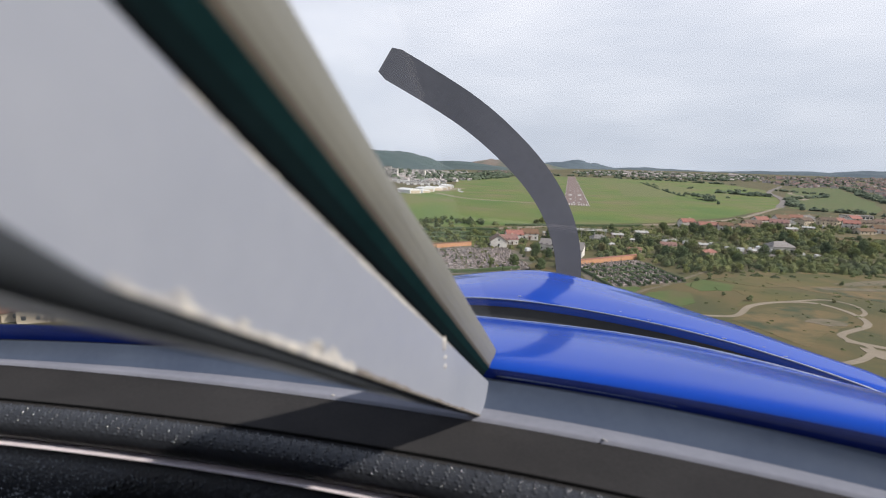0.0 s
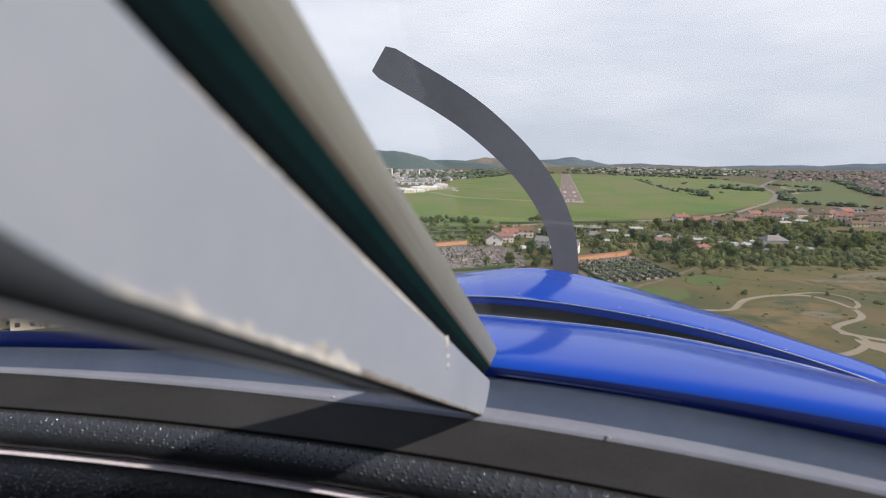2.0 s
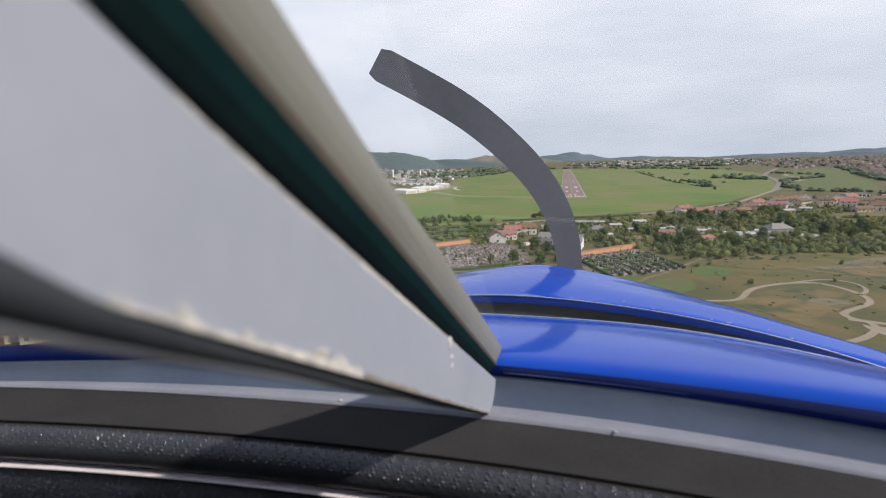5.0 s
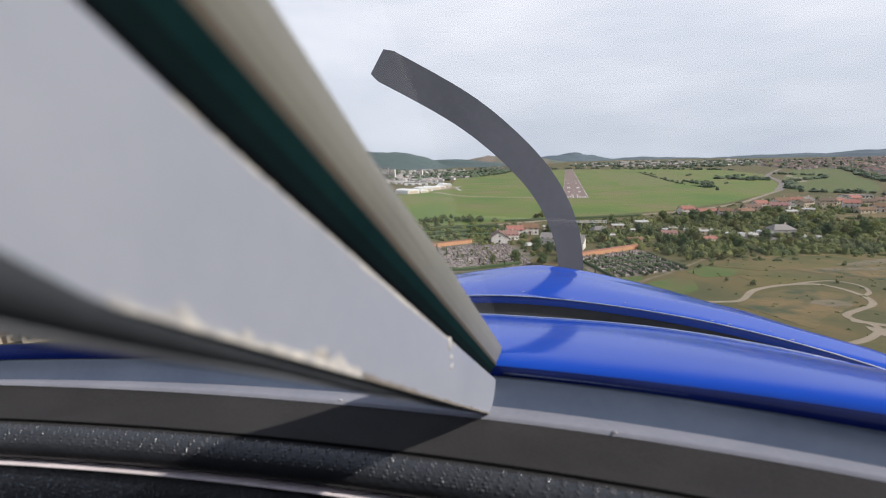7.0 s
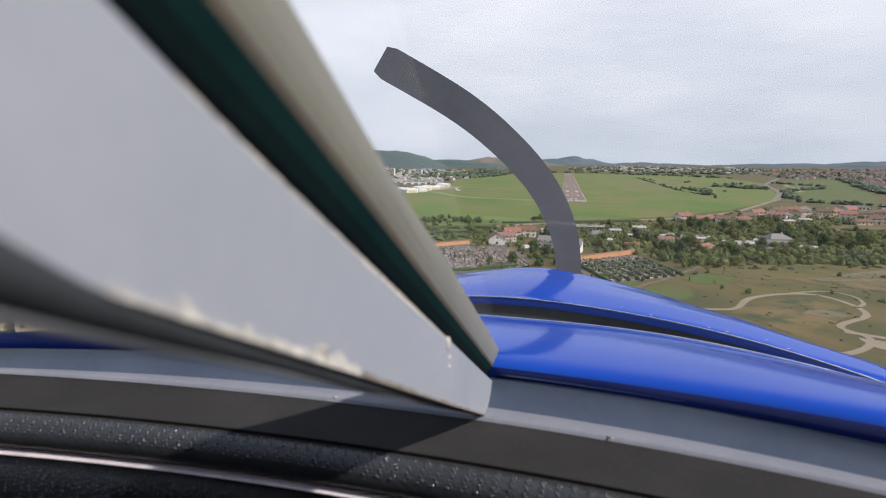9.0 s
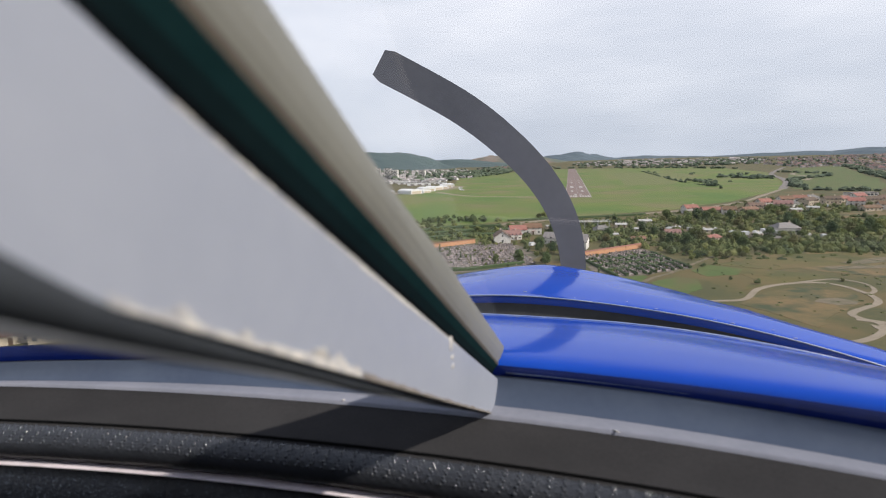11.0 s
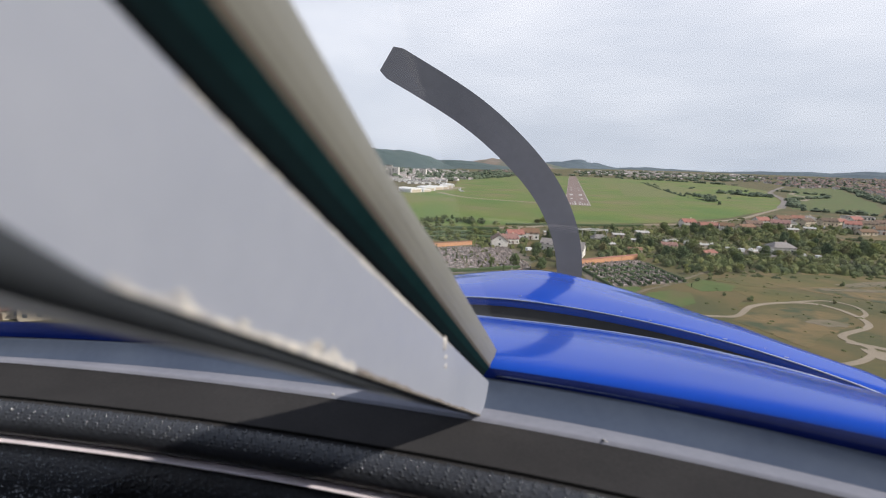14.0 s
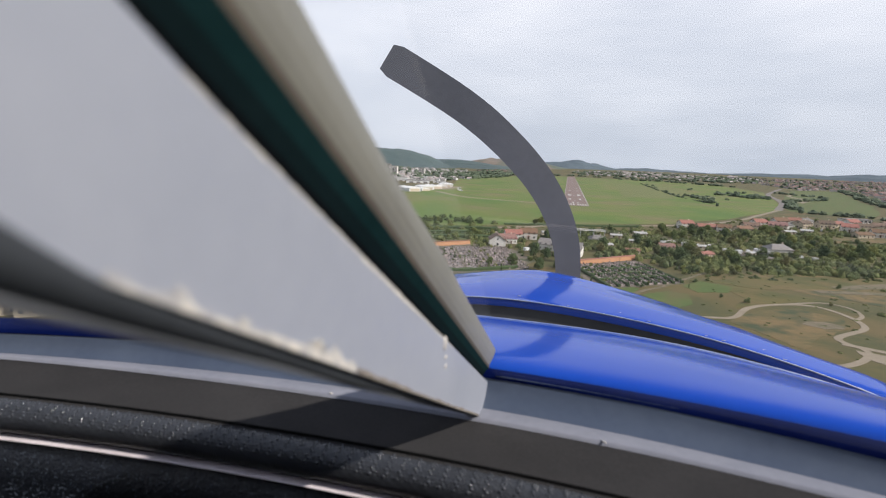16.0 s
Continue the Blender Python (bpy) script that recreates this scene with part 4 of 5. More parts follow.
def blade_mesh(sign):
    line = smooth_line([(0.0, 0.0, 0.0), (-0.0015, 0, 0.17), (-0.026, 0, 0.290), (-0.087, 0, 0.403), (-0.1875, 0, 0.5105), (-0.3235, 0, 0.615), (-0.5505, 0, 0.7435)], 6)
    bm = bmesh.new()
    rows = []
    n = len(line)
    for i, p in enumerate(line):
        d = (line[min(i + 1, n - 1)] - line[max(i - 1, 0)]).normalized()
        side = Vector((d.z, 0, -d.x))
        u = i / (n - 1)
        chord = 0.066 + 0.030 * u
        tw = radians(24 - 16 * u)
        ch = side * math.cos(tw) + Vector((0, 1, 0)) * math.sin(tw)
        th = d.cross(ch).normalized() * (0.0055 - 0.0035 * u)
        c = chord * (1.0 if i < n - 1 else 0.8)
        rows.append([Vector(HUB) + Vector((sign * q.x, q.y, sign * q.z)) for q in
                     (p - ch * c * 0.5, p - ch * c * 0.2 + th, p + ch * c * 0.25 + th * 0.8, p + ch * c * 0.5, p + ch * c * 0.1 - th * 0.05)])
    vs = grid(bm, rows, True)
    bm.faces.new(vs[-1])
    return bm


for sign in (1, -1):
    part("blade", blade_mesh(sign), "blade", prop, "dark grey swept blade")
bm = bmesh.new()
rows = []
for i in range(9):
    u = i / 8
    r = 0.10 * math.sqrt(max(0.0, 1 - u * u)) + 0.002
    rows.append([(HUB.x + r * math.cos(a), HUB.y - 0.05 + 0.22 * u, HUB.z + r * math.sin(a)) for a in (2 * math.pi * k / 20 for k in range(20))])
grid(bm, rows, True)
part("spinner", bm, "blade", prop, "grey spinner", True)


# ---------------------------------------------------------------- trees
def blob_leaves(bm, centre, radius, count, size, rng, squash=0.8):
    """Many small leaf clumps over a rounded mass, with gaps."""
    for _ in range(count):
        d = Vector((rng.gauss(0, 1), rng.gauss(0, 1), rng.gauss(0, 1))).normalized()
        r = radius * (0.62 + 0.42 * rng.random() + 0.22 * noise.noise(d * 2.1 + Vector(centre)))
        p = Vector(centre) + Vector((d.x * r, d.y * r, d.z * r * squash))
        s = size * rng.uniform(0.6, 1.35)
        u = Vector((rng.gauss(0, 1), rng.gauss(0, 1), rng.gauss(0, 0.7))).normalized()
        n = (d + Vector((rng.gauss(0, 0.45), rng.gauss(0, 0.45), rng.gauss(0, 0.45)))).normalized()
        a = n.cross(u).normalized() * s
        b = n.cross(a).normalized() * s * rng.uniform(0.55, 1.0)
        k = n * s * 0.35
        q = [bm.verts.new(v) for v in (p - a, p - b * 0.9 - k * 0.3, p + a, p + b)]
        c = bm.verts.new(p + k)
        for i in range(4):
            bm.faces.new((q[i], q[(i + 1) % 4], c))


def make_tree(name, label, height, width, mat, seed, clumps=6, shrub=False, column=False):
    rng = random.Random(seed)
    t = thing(name, label, "tree" if not shrub else "shrub", (0, 0, 0))
    bm = bmesh.new()
    h0 = height * (0.12 if shrub else 0.2)
    tube(bm, [(0, 0, -0.2), (0.05, 0.02, h0), (0.1, -0.05, height * 0.55), (0, 0.05, height * 0.8)], [0.03 * height, 0.024 * height, 0.014 * height, 0.006 * height], 7)
    for k in range(4):
        a = k * 1.7 + rng.random()
        r = width * 0.32
        tube(bm, [(0.05, 0, h0 * 0.9), (math.cos(a) * r * 0.5, math.sin(a) * r * 0.5, height * 0.45), (math.cos(a) * r, math.sin(a) * r, height * 0.62)],
             [0.014 * height, 0.01 * height, 0.004 * height], 5)
    part("trunk", bm, "bark", t, "brown trunk with forked limbs")
    bm = bmesh.new()
    lo = height * (0.28 if shrub else 0.27)
    for k in range(clumps):
        if column:
            c = (rng.uniform(-0.1, 0.1) * width, rng.uniform(-0.1, 0.1) * width, height * (0.2 + 0.7 * k / (clumps - 1)))
            rad = width * 0.42 * (1.0 - 0.55 * k / clumps)
        else:
            a, r = rng.uniform(0, 6.28), width * 0.27 * math.sqrt(rng.random())
            c = (math.cos(a) * r, math.sin(a) * r, rng.uniform(lo, height * 0.76))
            rad = width * rng.uniform(0.17, 0.33)
        blob_leaves(bm, c, rad, 170, 0.040 * max(width, 4.0), rng)
    part("crown", bm, mat, t, "leafy crown with gaps")
    return t


TREES = [make_tree("tree", "broad green leafy tree among gardens", 9.0, 8.4, "leaf", 1, 11),
         make_tree("tree", "dark green leafy tree among gardens", 10.0, 7.8, "leafdark", 2, 11),
         make_tree("tree", "olive green tree with a loose crown", 7.6, 7.4, "leafolive", 3, 10),
         make_tree("tree", "tall narrow dark green cypress tree", 9.5, 3.4, "leafdark", 4, 7, column=True)]
SHRUBS = [make_tree("shrub", "low dense green shrub in rough grass", 4.0, 5.2, "leaf", 11, 6, True),
          make_tree("shrub", "low olive shrub in rough grass", 3.2, 4.4, "leafolive", 12, 6, True),
          make_tree("shrub", "low dark green shrub in rough grass", 4.6, 5.0, "leafdark", 13, 6, True)]
used = {}


def plant(kind, x, y, scale, rz):
    first = not used.get(kind.name)
    m = pose(x, y, 0, 0, 0, rz) @ Matrix.Diagonal((scale, scale, scale * (0.9 + 0.25 * ((x * 7.3 + y) % 1)), 1))
    if first:
        used[kind.name] = True
        kind.matrix_basis = m
        return kind
    ob = copy_thing(kind, Matrix.Identity(4))
    ob.matrix_basis = m
    return ob


def inside(x, y, poly):
    hit = False
    for (x0, y0), (x1, y1) in zip(poly, poly[1:] + poly[:1]):
        if (y0 > y) != (y1 > y) and x < (x1 - x0) * (y - y0) / (y1 - y0) + x0:
            hit = not hit
    return hit


def scatter(rng, poly, count, gap, taken):
    xs, ys = [p[0] for p in poly], [p[1] for p in poly]
    out = []
    for _ in range(count * 30):
        if len(out) >= count:
            break
        x, y = rng.uniform(min(xs), max(xs)), rng.uniform(min(ys), max(ys))
        if inside(x, y, poly) and all((x - a) ** 2 + (y - b) ** 2 > (gap + r) ** 2 for a, b, r in taken):
            out.append((x, y))
            taken.append((x, y, gap * 0.35))
    return out


# ---------------------------------------------------------------- houses
def make_house(label, w, d, h, rise, wall, roof, seed, hip=False):
    rng = random.Random(seed)
    t = thing("house", label, "house", (0, 0, 0))
    bm = bmesh.new()
    box(bm, -w / 2, w / 2, -d / 2, d / 2, -0.3, h)
    for s in (-1, 1):
        a = [bm.verts.new((s * w / 2, y, z)) for y, z in ((-d / 2, h), (d / 2, h), (0, h + rise * (0.05 if hip else 1)))]
        bm.faces.new(a)
    part("wall", bm, wall, t)
    bm = bmesh.new()
    o, th = 0.45, 0.22
    e = w / 2 + o - (w * 0.28 if hip else 0)
    for s in (-1, 1):
        lo = [(-w / 2 - o, s * (d / 2 + o), h - 0.2), (w / 2 + o, s * (d / 2 + o), h - 0.2), (e, 0, h + rise), (-e, 0, h + rise)]
        v0 = [bm.verts.new(p) for p in lo]
        v1 = [bm.verts.new((p[0], p[1], p[2] + th)) for p in lo]
        bm.faces.new(v0)
        bm.faces.new(v1)
        for i in range(4):
            bm.faces.new((v0[i], v0[(i + 1) % 4], v1[(i + 1) % 4], v1[i]))
        if hip:
            tri = [(s * (w / 2 + o), -d / 2 - o, h - 0.2), (s * (w / 2 + o), d / 2 + o, h - 0.2), (s * e, 0, h + rise + th)]
            bm.faces.new([bm.verts.new(p) for p in tri])
    rf = part("roof", bm, roof, t)
    bm = bmesh.new()
    box(bm, w * 0.22, w * 0.22 + 0.7, 0.3, 1.0, h + rise * 0.4, h + rise + 1.0)
    part("chimney", bm, "cream", rf, "rendered chimney")
    n = max(2, int(w / 3.2))
    for s in (-1, 1):
        for i in range(n):
            x = -w / 2 + (i + 0.5) * w / n
            for z in ([1.0] if h < 4 else [1.0, 3.7]):
                bm = bmesh.new()
                if s == -1 and i == n // 2 and z == 1.0:
                    box(bm, x - 0.5, x + 0.5, s * d / 2 - 0.06, s * d / 2 + 0.06, 0.0, 2.1)
                    part("door", bm, "door", t)
                else:
                    box(bm, x - 0.55, x + 0.55, s * d / 2 - 0.05, s * d / 2 + 0.05, z, z + 1.25)
                    part("window", bm, "glass", t)
    bm = bmesh.new()
    box(bm, -w / 2 - 0.05, -w / 2 + 0.05, -0.6, 0.6, 1.0, 2.25)
    part("window", bm, "glass", t)
    if rise > 2.3 and not hip:                 # attic windows in the gables, and a porch by the door
        for s in (-1, 1):
            bm = bmesh.new()
            box(bm, s * w / 2 - 0.05, s * w / 2 + 0.05, -0.45, 0.45, h + 0.3, h + 1.2)
            part("window", bm, "glass", t)
        bm = bmesh.new()
        x = -w / 2 + (n // 2 + 0.5) * w / n
        box(bm, x - 1.3, x + 1.3, -d / 2 - 1.6, -d / 2, 2.4, 2.55)
        for q in (x - 1.2, x + 1.1):
            box(bm, q, q + 0.12, -d / 2 - 1.55, -d / 2 - 1.43, 0.0, 2.4)
        part("porch", bm, roof, t, "small porch over the door")
    return t


HOUSES = [make_house("white house with an orange tiled gable roof", 11, 9, 4.4, 2.6, "white", "tile", 1),
          make_house("cream house with a brown tiled roof", 13, 9, 4.2, 2.4, "cream", "browntile", 2),
          make_house("white house with a grey hipped roof", 12, 10, 3.6, 2.4, "white", "slate", 3, True),
          make_house("low cream bungalow with an orange tiled roof", 14, 8, 2.9, 1.9, "cream", "tile", 4),
          make_house("small pale garden shed with a sheet roof", 7, 5, 2.4, 0.7, "cream", "metalroof", 5)]
HOUSES.append(make_house("white gabled house with a grey tiled roof", 11, 10, 4.0, 3.4, "white", "slate", 6))
HOUSES.append(make_house("white gabled house with a pinkish brown roof", 13, 10, 4.0, 3.4, "white", "browntile", 7))
house_used = set()
taken = []


def put_house(k, x, y, rz, s=1.0):
    s *= 0.86 if y > 400 else 0.80
    m = pose(x, y, 0, 0, 0, rz) @ Matrix.Diagonal((s, s, s, 1))
    if k in house_used:
        ob = copy_thing(HOUSES[k], Matrix.Identity(4))
    else:
        ob = HOUSES[k]
        house_used.add(k)
    ob.matrix_basis = m
    ob["group"] = "houses below the airfield"
    taken.append((x, y, 7.0 * s))
    return ob


for k, x, y, rz, s in ((6, -48, 279, 104, 1.1), (6, -44, 290, 30, 0.9), (0, -43, 305, 20, 1.1), (0, -35, 314, 14, 1.15), (5, -20, 279, -12, 1.0), (5, -7, 265, -8, 1.2), (2, 6, 324, 20, 0.9), (4, 18, 348, 8, 1.2),
                       (4, 34, 366, 14, 1.4), (3, 24, 292, 15, 0.7), (2, 106, 333, 14, 1.25), (4, 88, 318, 30, 1.0), (4, 66, 330, 12, 1.0), (4, 50, 342, 40, 0.9),
                       (0, 75, 446, 20, 1.1), (3, 90, 444, 12, 1.2), (0, 101, 437, -4, 1.0), (3, 118, 452, 30, 1.1), (1, 128, 470, 8, 1.1), (0, 142, 500, 24, 1.2), (1, 152, 486, -10, 1.2),
                       (2, 164, 504, 30, 1.0), (0, 168, 532, 12, 1.2), (1, 182, 520, 40, 1.2), (0, 186, 552, 0, 1.1), (2, 198, 562, 22, 1.2), (1, 205, 536, 10, 1.2), (0, 214, 512, -14, 1.2),
                       (3, 220, 556, 30, 1.3), (1, 232, 530, 16, 1.2), (0, 240, 572, 26, 1.2), (1, 252, 548, 8, 1.2), (3, 206, 470, 20, 1.1), (0, 222, 482, -6, 1.1), (1, 238, 498, 30, 1.2),
                       (0, 258, 516, 12, 1.1), (1, 268, 566, 22, 1.3), (0, 280, 540, -8, 1.2), (3, 294, 580, 18, 1.3), (1, 300, 556, 34, 1.2), (4, 150, 452, 16, 1.3), (4, 168, 470, -12, 1.3),
                       (4, -26, 338, 20, 1.0), (1, 44, 312, 5, 0.8), (3, 62, 300, 40, 0.8), (4, 12, 306, 30, 0.9), (4, 28, 330, -10, 1.0)):
    put_house(k, x, y, rz, s)

# white hall with rows of windows near the houses
hall = thing("school_building", "long white flat-roofed building with window rows", "building", (250, 590, 0), rz=14)
bm = bmesh.new()
box(bm, -13, 13, -5, 5, -0.3, 6)
part("wall", bm, "white", hall)
bm = bmesh.new()
box(bm, -13.4, 13.4, -5.4, 5.4, 6, 6.5)
part("roof", bm, "slate", hall)
for z in (0.9, 3.6):
    for i in range(7):
        bm = bmesh.new()
        box(bm, -12.2 + i * 3.6, -9.8 + i * 3.6, -5.08, -4.92, z, z + 1.6)
        part("window", bm, "glass", hall)


# ---------------------------------------------------------------- hangars
def make_hangar(w, d, h, rise):
    t = thing("hangar", "white sheet-metal hangar with an arched roof", "hangar", (0, 0, 0), group="hangars by the apron")
    bm = bmesh.new()
    box(bm, -w / 2, w / 2, -d / 2, d / 2, -0.3, h)
    part("wall", bm, "hangarwhite", t)
    bm = bmesh.new()
    n = 12
    rows = []
    for y in (-d / 2 - 0.4, d / 2 + 0.4):
        rows.append([(-(w / 2 + 0.4) * math.cos(math.pi * i / n), y, h + rise * math.sin(math.pi * i / n)) for i in range(n + 1)])
    vs = grid(bm, rows)
    for r in vs:
        bm.faces.new(r)
    bm.faces.new((vs[0][0], vs[0][-1], vs[1][-1], vs[1][0]))
    part("roof", bm, "hangarwhite", t, "white arched roof")
    for s in (-1, 1):
        bm = bmesh.new()
        box(bm, s * w * 0.21 - w * 0.2, s * w * 0.21 + w * 0.2, -d / 2 - 0.25, -d / 2 + 0.1, 0, h * 0.92)
        part("door", bm, "cream", t, "sliding door")
    return t


first = make_hangar(26, 30, 7, 4)
for i, (x, y, s, rz) in enumerate(((-284, 702, 0.9, 30), (-248, 699, 1.15, 62), (-236, 722, 0.8, 60), (-243, 757, 1.1, 40), (-243, 800, 1.0, 60), (-238, 835, 0.8, 30), (-242, 868, 1.1, 20), (-246, 905, 0.9, 18), (-318, 730, 0.8, 30))):
    ob = first if i == 0 else copy_thing(first, Matrix.Identity(4))
    ob.matrix_basis = pose(x - 6, y, 0, 0, 0, rz) @ Matrix.Diagonal((s * 0.72, s * 0.8, s * 0.55, 1))

def make_parked_plane():
    t = thing("parked_aircraft", "small white light aircraft parked on the grass", "aircraft", (0, 0, 0), group="aircraft parked by the apron")
    bm = bmesh.new()
    sec = ((-3.6, 0.18, 1.25), (-1.5, 0.42, 1.15), (0.6, 0.62, 1.2), (2.0, 0.55, 1.1), (2.9, 0.28, 1.1))
    vs = grid(bm, [[(x, r * math.cos(a), z + r * 0.9 * math.sin(a)) for a in (2 * math.pi * k / 10 for k in range(10))] for x, r, z in sec], True)
    bm.faces.new(vs[0])
    bm.faces.new(vs[-1])
    part("fuselage", bm, "carwhite", t)
    for nm, x, half, chord, z in (("wing", 0.5, 4.6, 1.4, 0.85), ("tailplane", -3.3, 1.5, 0.8, 1.4)):
        bm = bmesh.new()
        prof = [(x - chord / 2, z), (x, z + 0.12), (x + chord / 2, z + 0.03), (x, z - 0.06)]
        vs = grid(bm, [[(px, y, pz + abs(y) * 0.05) for px, pz in prof] for y in (-half, 0, half)], True)
        bm.faces.new(vs[0])
        bm.faces.new(vs[-1])
        part(nm, bm, "carwhite", t)
    bm = bmesh.new()
    vs = grid(bm, [[(-3.7, s, 1.3), (-2.7, s, 1.3), (-3.4, s, 2.5), (-3.8, s, 2.5)] for s in (-0.05, 0.05)], True)
    for r in vs:
        bm.faces.new(r)
    part("fin", bm, "carwhite", t)
    bm = bmesh.new()
    box(bm, 0.0, 1.3, -0.45, 0.45, 1.5, 1.95)
    part("canopy", bm, "glass", t, "dark cockpit canopy")
    for x, y in ((2.2, 0.0), (0.2, -1.2), (0.2, 1.2)):
        bm = bmesh.new()
        tube(bm, [(x, y, 0.2), (x, y * 0.8, 0.95)], 0.06, 6)
        box(bm, x - 0.2, x + 0.2, y - 0.07, y + 0.07, 0.0, 0.4)
        part("wheel", bm, "tyre", t)
    return t


flyer = make_parked_plane()
for i, (x, y, rz) in enumerate(((-199, 782, 60), (-207, 806, 75), (-192, 764, 40), (-214, 838, 66))):
    ob = flyer if i == 0 else copy_thing(flyer, Matrix.Identity(4))
    ob.matrix_basis = pose(x, y, 0.12, 0, 0, rz)

# tower blocks in the town
tower0 = None
for x, y, h, rz in ((-560, 1260, 34, 15), (-530, 1290, 30, 15), (-505, 1275, 26, 10), (-600, 1380, 28, 20), (-470, 1400, 22, 8)):
    t = thing("apartment_block", "tall white apartment block in the town", "building", (x, y, 0), group="apartment blocks", rz=rz)
    bm = bmesh.new()
    box(bm, -9, 9, -7, 7, -0.5, h)
    part("wall", bm, "white", t)
    bm = bmesh.new()
    box(bm, -9.3, 9.3, -7.3, 7.3, h, h + 1.2)
    part("roof", bm, "slate", t)
    for f in range(int(h / 3)):
        bm = bmesh.new()
        box(bm, -8, 8, -7.15, -6.9, 1 + f * 3, 2.4 + f * 3)
        part("window_row", bm, "glass", t)


# white works and stores beyond the hangars
for i, (x, y, w, d, h, rz) in enumerate(((-330, 960, 46, 22, 8, 20), (-372, 1010, 38, 20, 7, 14), (-420, 1060, 60, 24, 9, 18), (-352, 1110, 42, 18, 6, 10), (-470, 1130, 50, 26, 9, 22),
                                         (-398, 1190, 54, 20, 8, 12), (-340, 1230, 36, 16, 6, 8), (-300, 1010, 26, 14, 5, 16), (-520, 1210, 44, 22, 8, 20), (-560, 1090, 46, 24, 8, 24))):
    h *= 0.62
    t = thing("warehouse", "low white flat-roofed warehouse beyond the hangars", "warehouse", (x, y, 0), group="warehouses in the town", rz=rz)
    bm = bmesh.new()
    box(bm, -w / 2, w / 2, -d / 2, d / 2, -0.3, h)
    part("wall", bm, "hangarwhite", t)
    bm = bmesh.new()
    box(bm, -w / 2 - 0.4, w / 2 + 0.4, -d / 2 - 0.4, d / 2 + 0.4, h, h + 0.6)
    part("roof", bm, "metalroof" if i % 2 else "slate", t)
    for k in range(3):
        bm = bmesh.new()
        box(bm, -w * 0.36 + k * w * 0.3, -w * 0.36 + k * w * 0.3 + w * 0.16, -d / 2 - 0.12, -d / 2 + 0.1, 0, h * 0.6)
        part("loading_door", bm, "slate", t, "grey loading door")


# ---------------------------------------------------------------- towns far off: too many houses to count
def town(name, label, spots, seed, roof="farroof", wall="farwall"):
    rng = random.Random(seed)
    vv, ff, mi = [], [], []
    for x, y, s in spots:
        w, d, h, r = rng.uniform(8, 15) * s, rng.uniform(7, 10) * s, rng.uniform(3, 6.5) * s, rng.uniform(1.8, 3.2) * s
        a = rng.uniform(-0.5, 0.5) + (1.57 if rng.random() < 0.4 else 0)
        ca, sa = math.cos(a), math.sin(a)

        zg = land_z(x, y)

        def q(px, py, pz):
            return (x + px * ca - py * sa, y + px * sa + py * ca, pz + zg)
        i = len(vv)
        vv += [q(-w / 2, -d / 2, -0.5), q(w / 2, -d / 2, -0.5), q(w / 2, d / 2, -0.5), q(-w / 2, d / 2, -0.5),
               q(-w / 2, -d / 2, h), q(w / 2, -d / 2, h), q(w / 2, d / 2, h), q(-w / 2, d / 2, h), q(-w / 2, 0, h + r), q(w / 2, 0, h + r)]
        ff += [(i, i + 1, i + 5, i + 4), (i + 2, i + 3, i + 7, i + 6), (i + 1, i + 2, i + 6, i + 9, i + 5), (i + 3, i, i + 4, i + 8, i + 7)]
        mi += [0, 0, 0, 0]
        i = len(vv)
        o = 0.6
        vv += [q(-w / 2 - o, -d / 2 - o, h - 0.2), q(w / 2 + o, -d / 2 - o, h - 0.2), q(w / 2 + o, d / 2 + o, h - 0.2), q(-w / 2 - o, d / 2 + o, h - 0.2),
               q(-w / 2 - o, 0, h + r + 0.2), q(w / 2 + o, 0, h + r + 0.2)]
        ff += [(i, i + 1, i + 5, i + 4), (i + 2, i + 3, i + 4, i + 5)]
        mi += [1, 1]
    me = bpy.data.meshes.new(name)
    me.from_pydata(vv, [], ff)
    me.materials.append(M[wall])
    me.materials.append(M[roof])
    me.polygons.foreach_set("material_index", mi)
    return tagged(new(name, me), label, "houses", kind="stuff")


rng = random.Random(31)
RIGHT_TOWN = [(465, 1010), (560, 1300), (800, 1990), (640, 1900), (700, 2500), (900, 3400), (2300, 3900), (2000, 2400), (1200, 1400), (760, 1000), (520, 880)]
LEFT_TOWN = [(-330, 1050), (-310, 1350), (-420, 1800), (-600, 2500), (-1500, 2300), (-1000, 1400), (-520, 950)]
MID_TOWN = [(-560, 2500), (-420, 2300), (-230, 2480), (-200, 2700), (-450, 2900)]
FAR_TOWN = [(-60, 2750), (500, 2500), (700, 2600), (1000, 3500), (200, 3600), (-150, 3300)]
spots = [(x, y, rng.uniform(0.8, 1.15)) for x, y in scatter(rng, RIGHT_TOWN, 1150, 7, [])]
town("village_houses", "dense village of red and brown roofed houses", spots, 1)
town("town_houses", "white and brown town buildings beyond the hangars", [(x, y, rng.uniform(0.6, 1.05)) for x, y in scatter(rng, LEFT_TOWN, 900, 7, [])], 2, "greyroof", "townwhite")
town("hamlet_houses", "small pale hamlet below the hill", [(x, y, rng.uniform(1.0, 1.5)) for x, y in scatter(rng, MID_TOWN, 130, 10, [])], 3)
# walls share the roofs' grey, a muted colour standing in for haze
town("distant_houses", "distant houses along the horizon, greyed for haze", [(x, y, rng.uniform(1.0, 1.6)) for x, y in scatter(rng, FAR_TOWN, 230, 10, [])], 4, "greyroof", "greyroof")


# ---------------------------------------------------------------- woods and hedges too far to count
ICO = bmesh.new()
bmesh.ops.create_icosphere(ICO, subdivisions=2, radius=1.0)
ICO_V = [v.co.copy() for v in ICO.verts]
ICO_F = [tuple(v.index for v in f.verts) for f in ICO.faces]
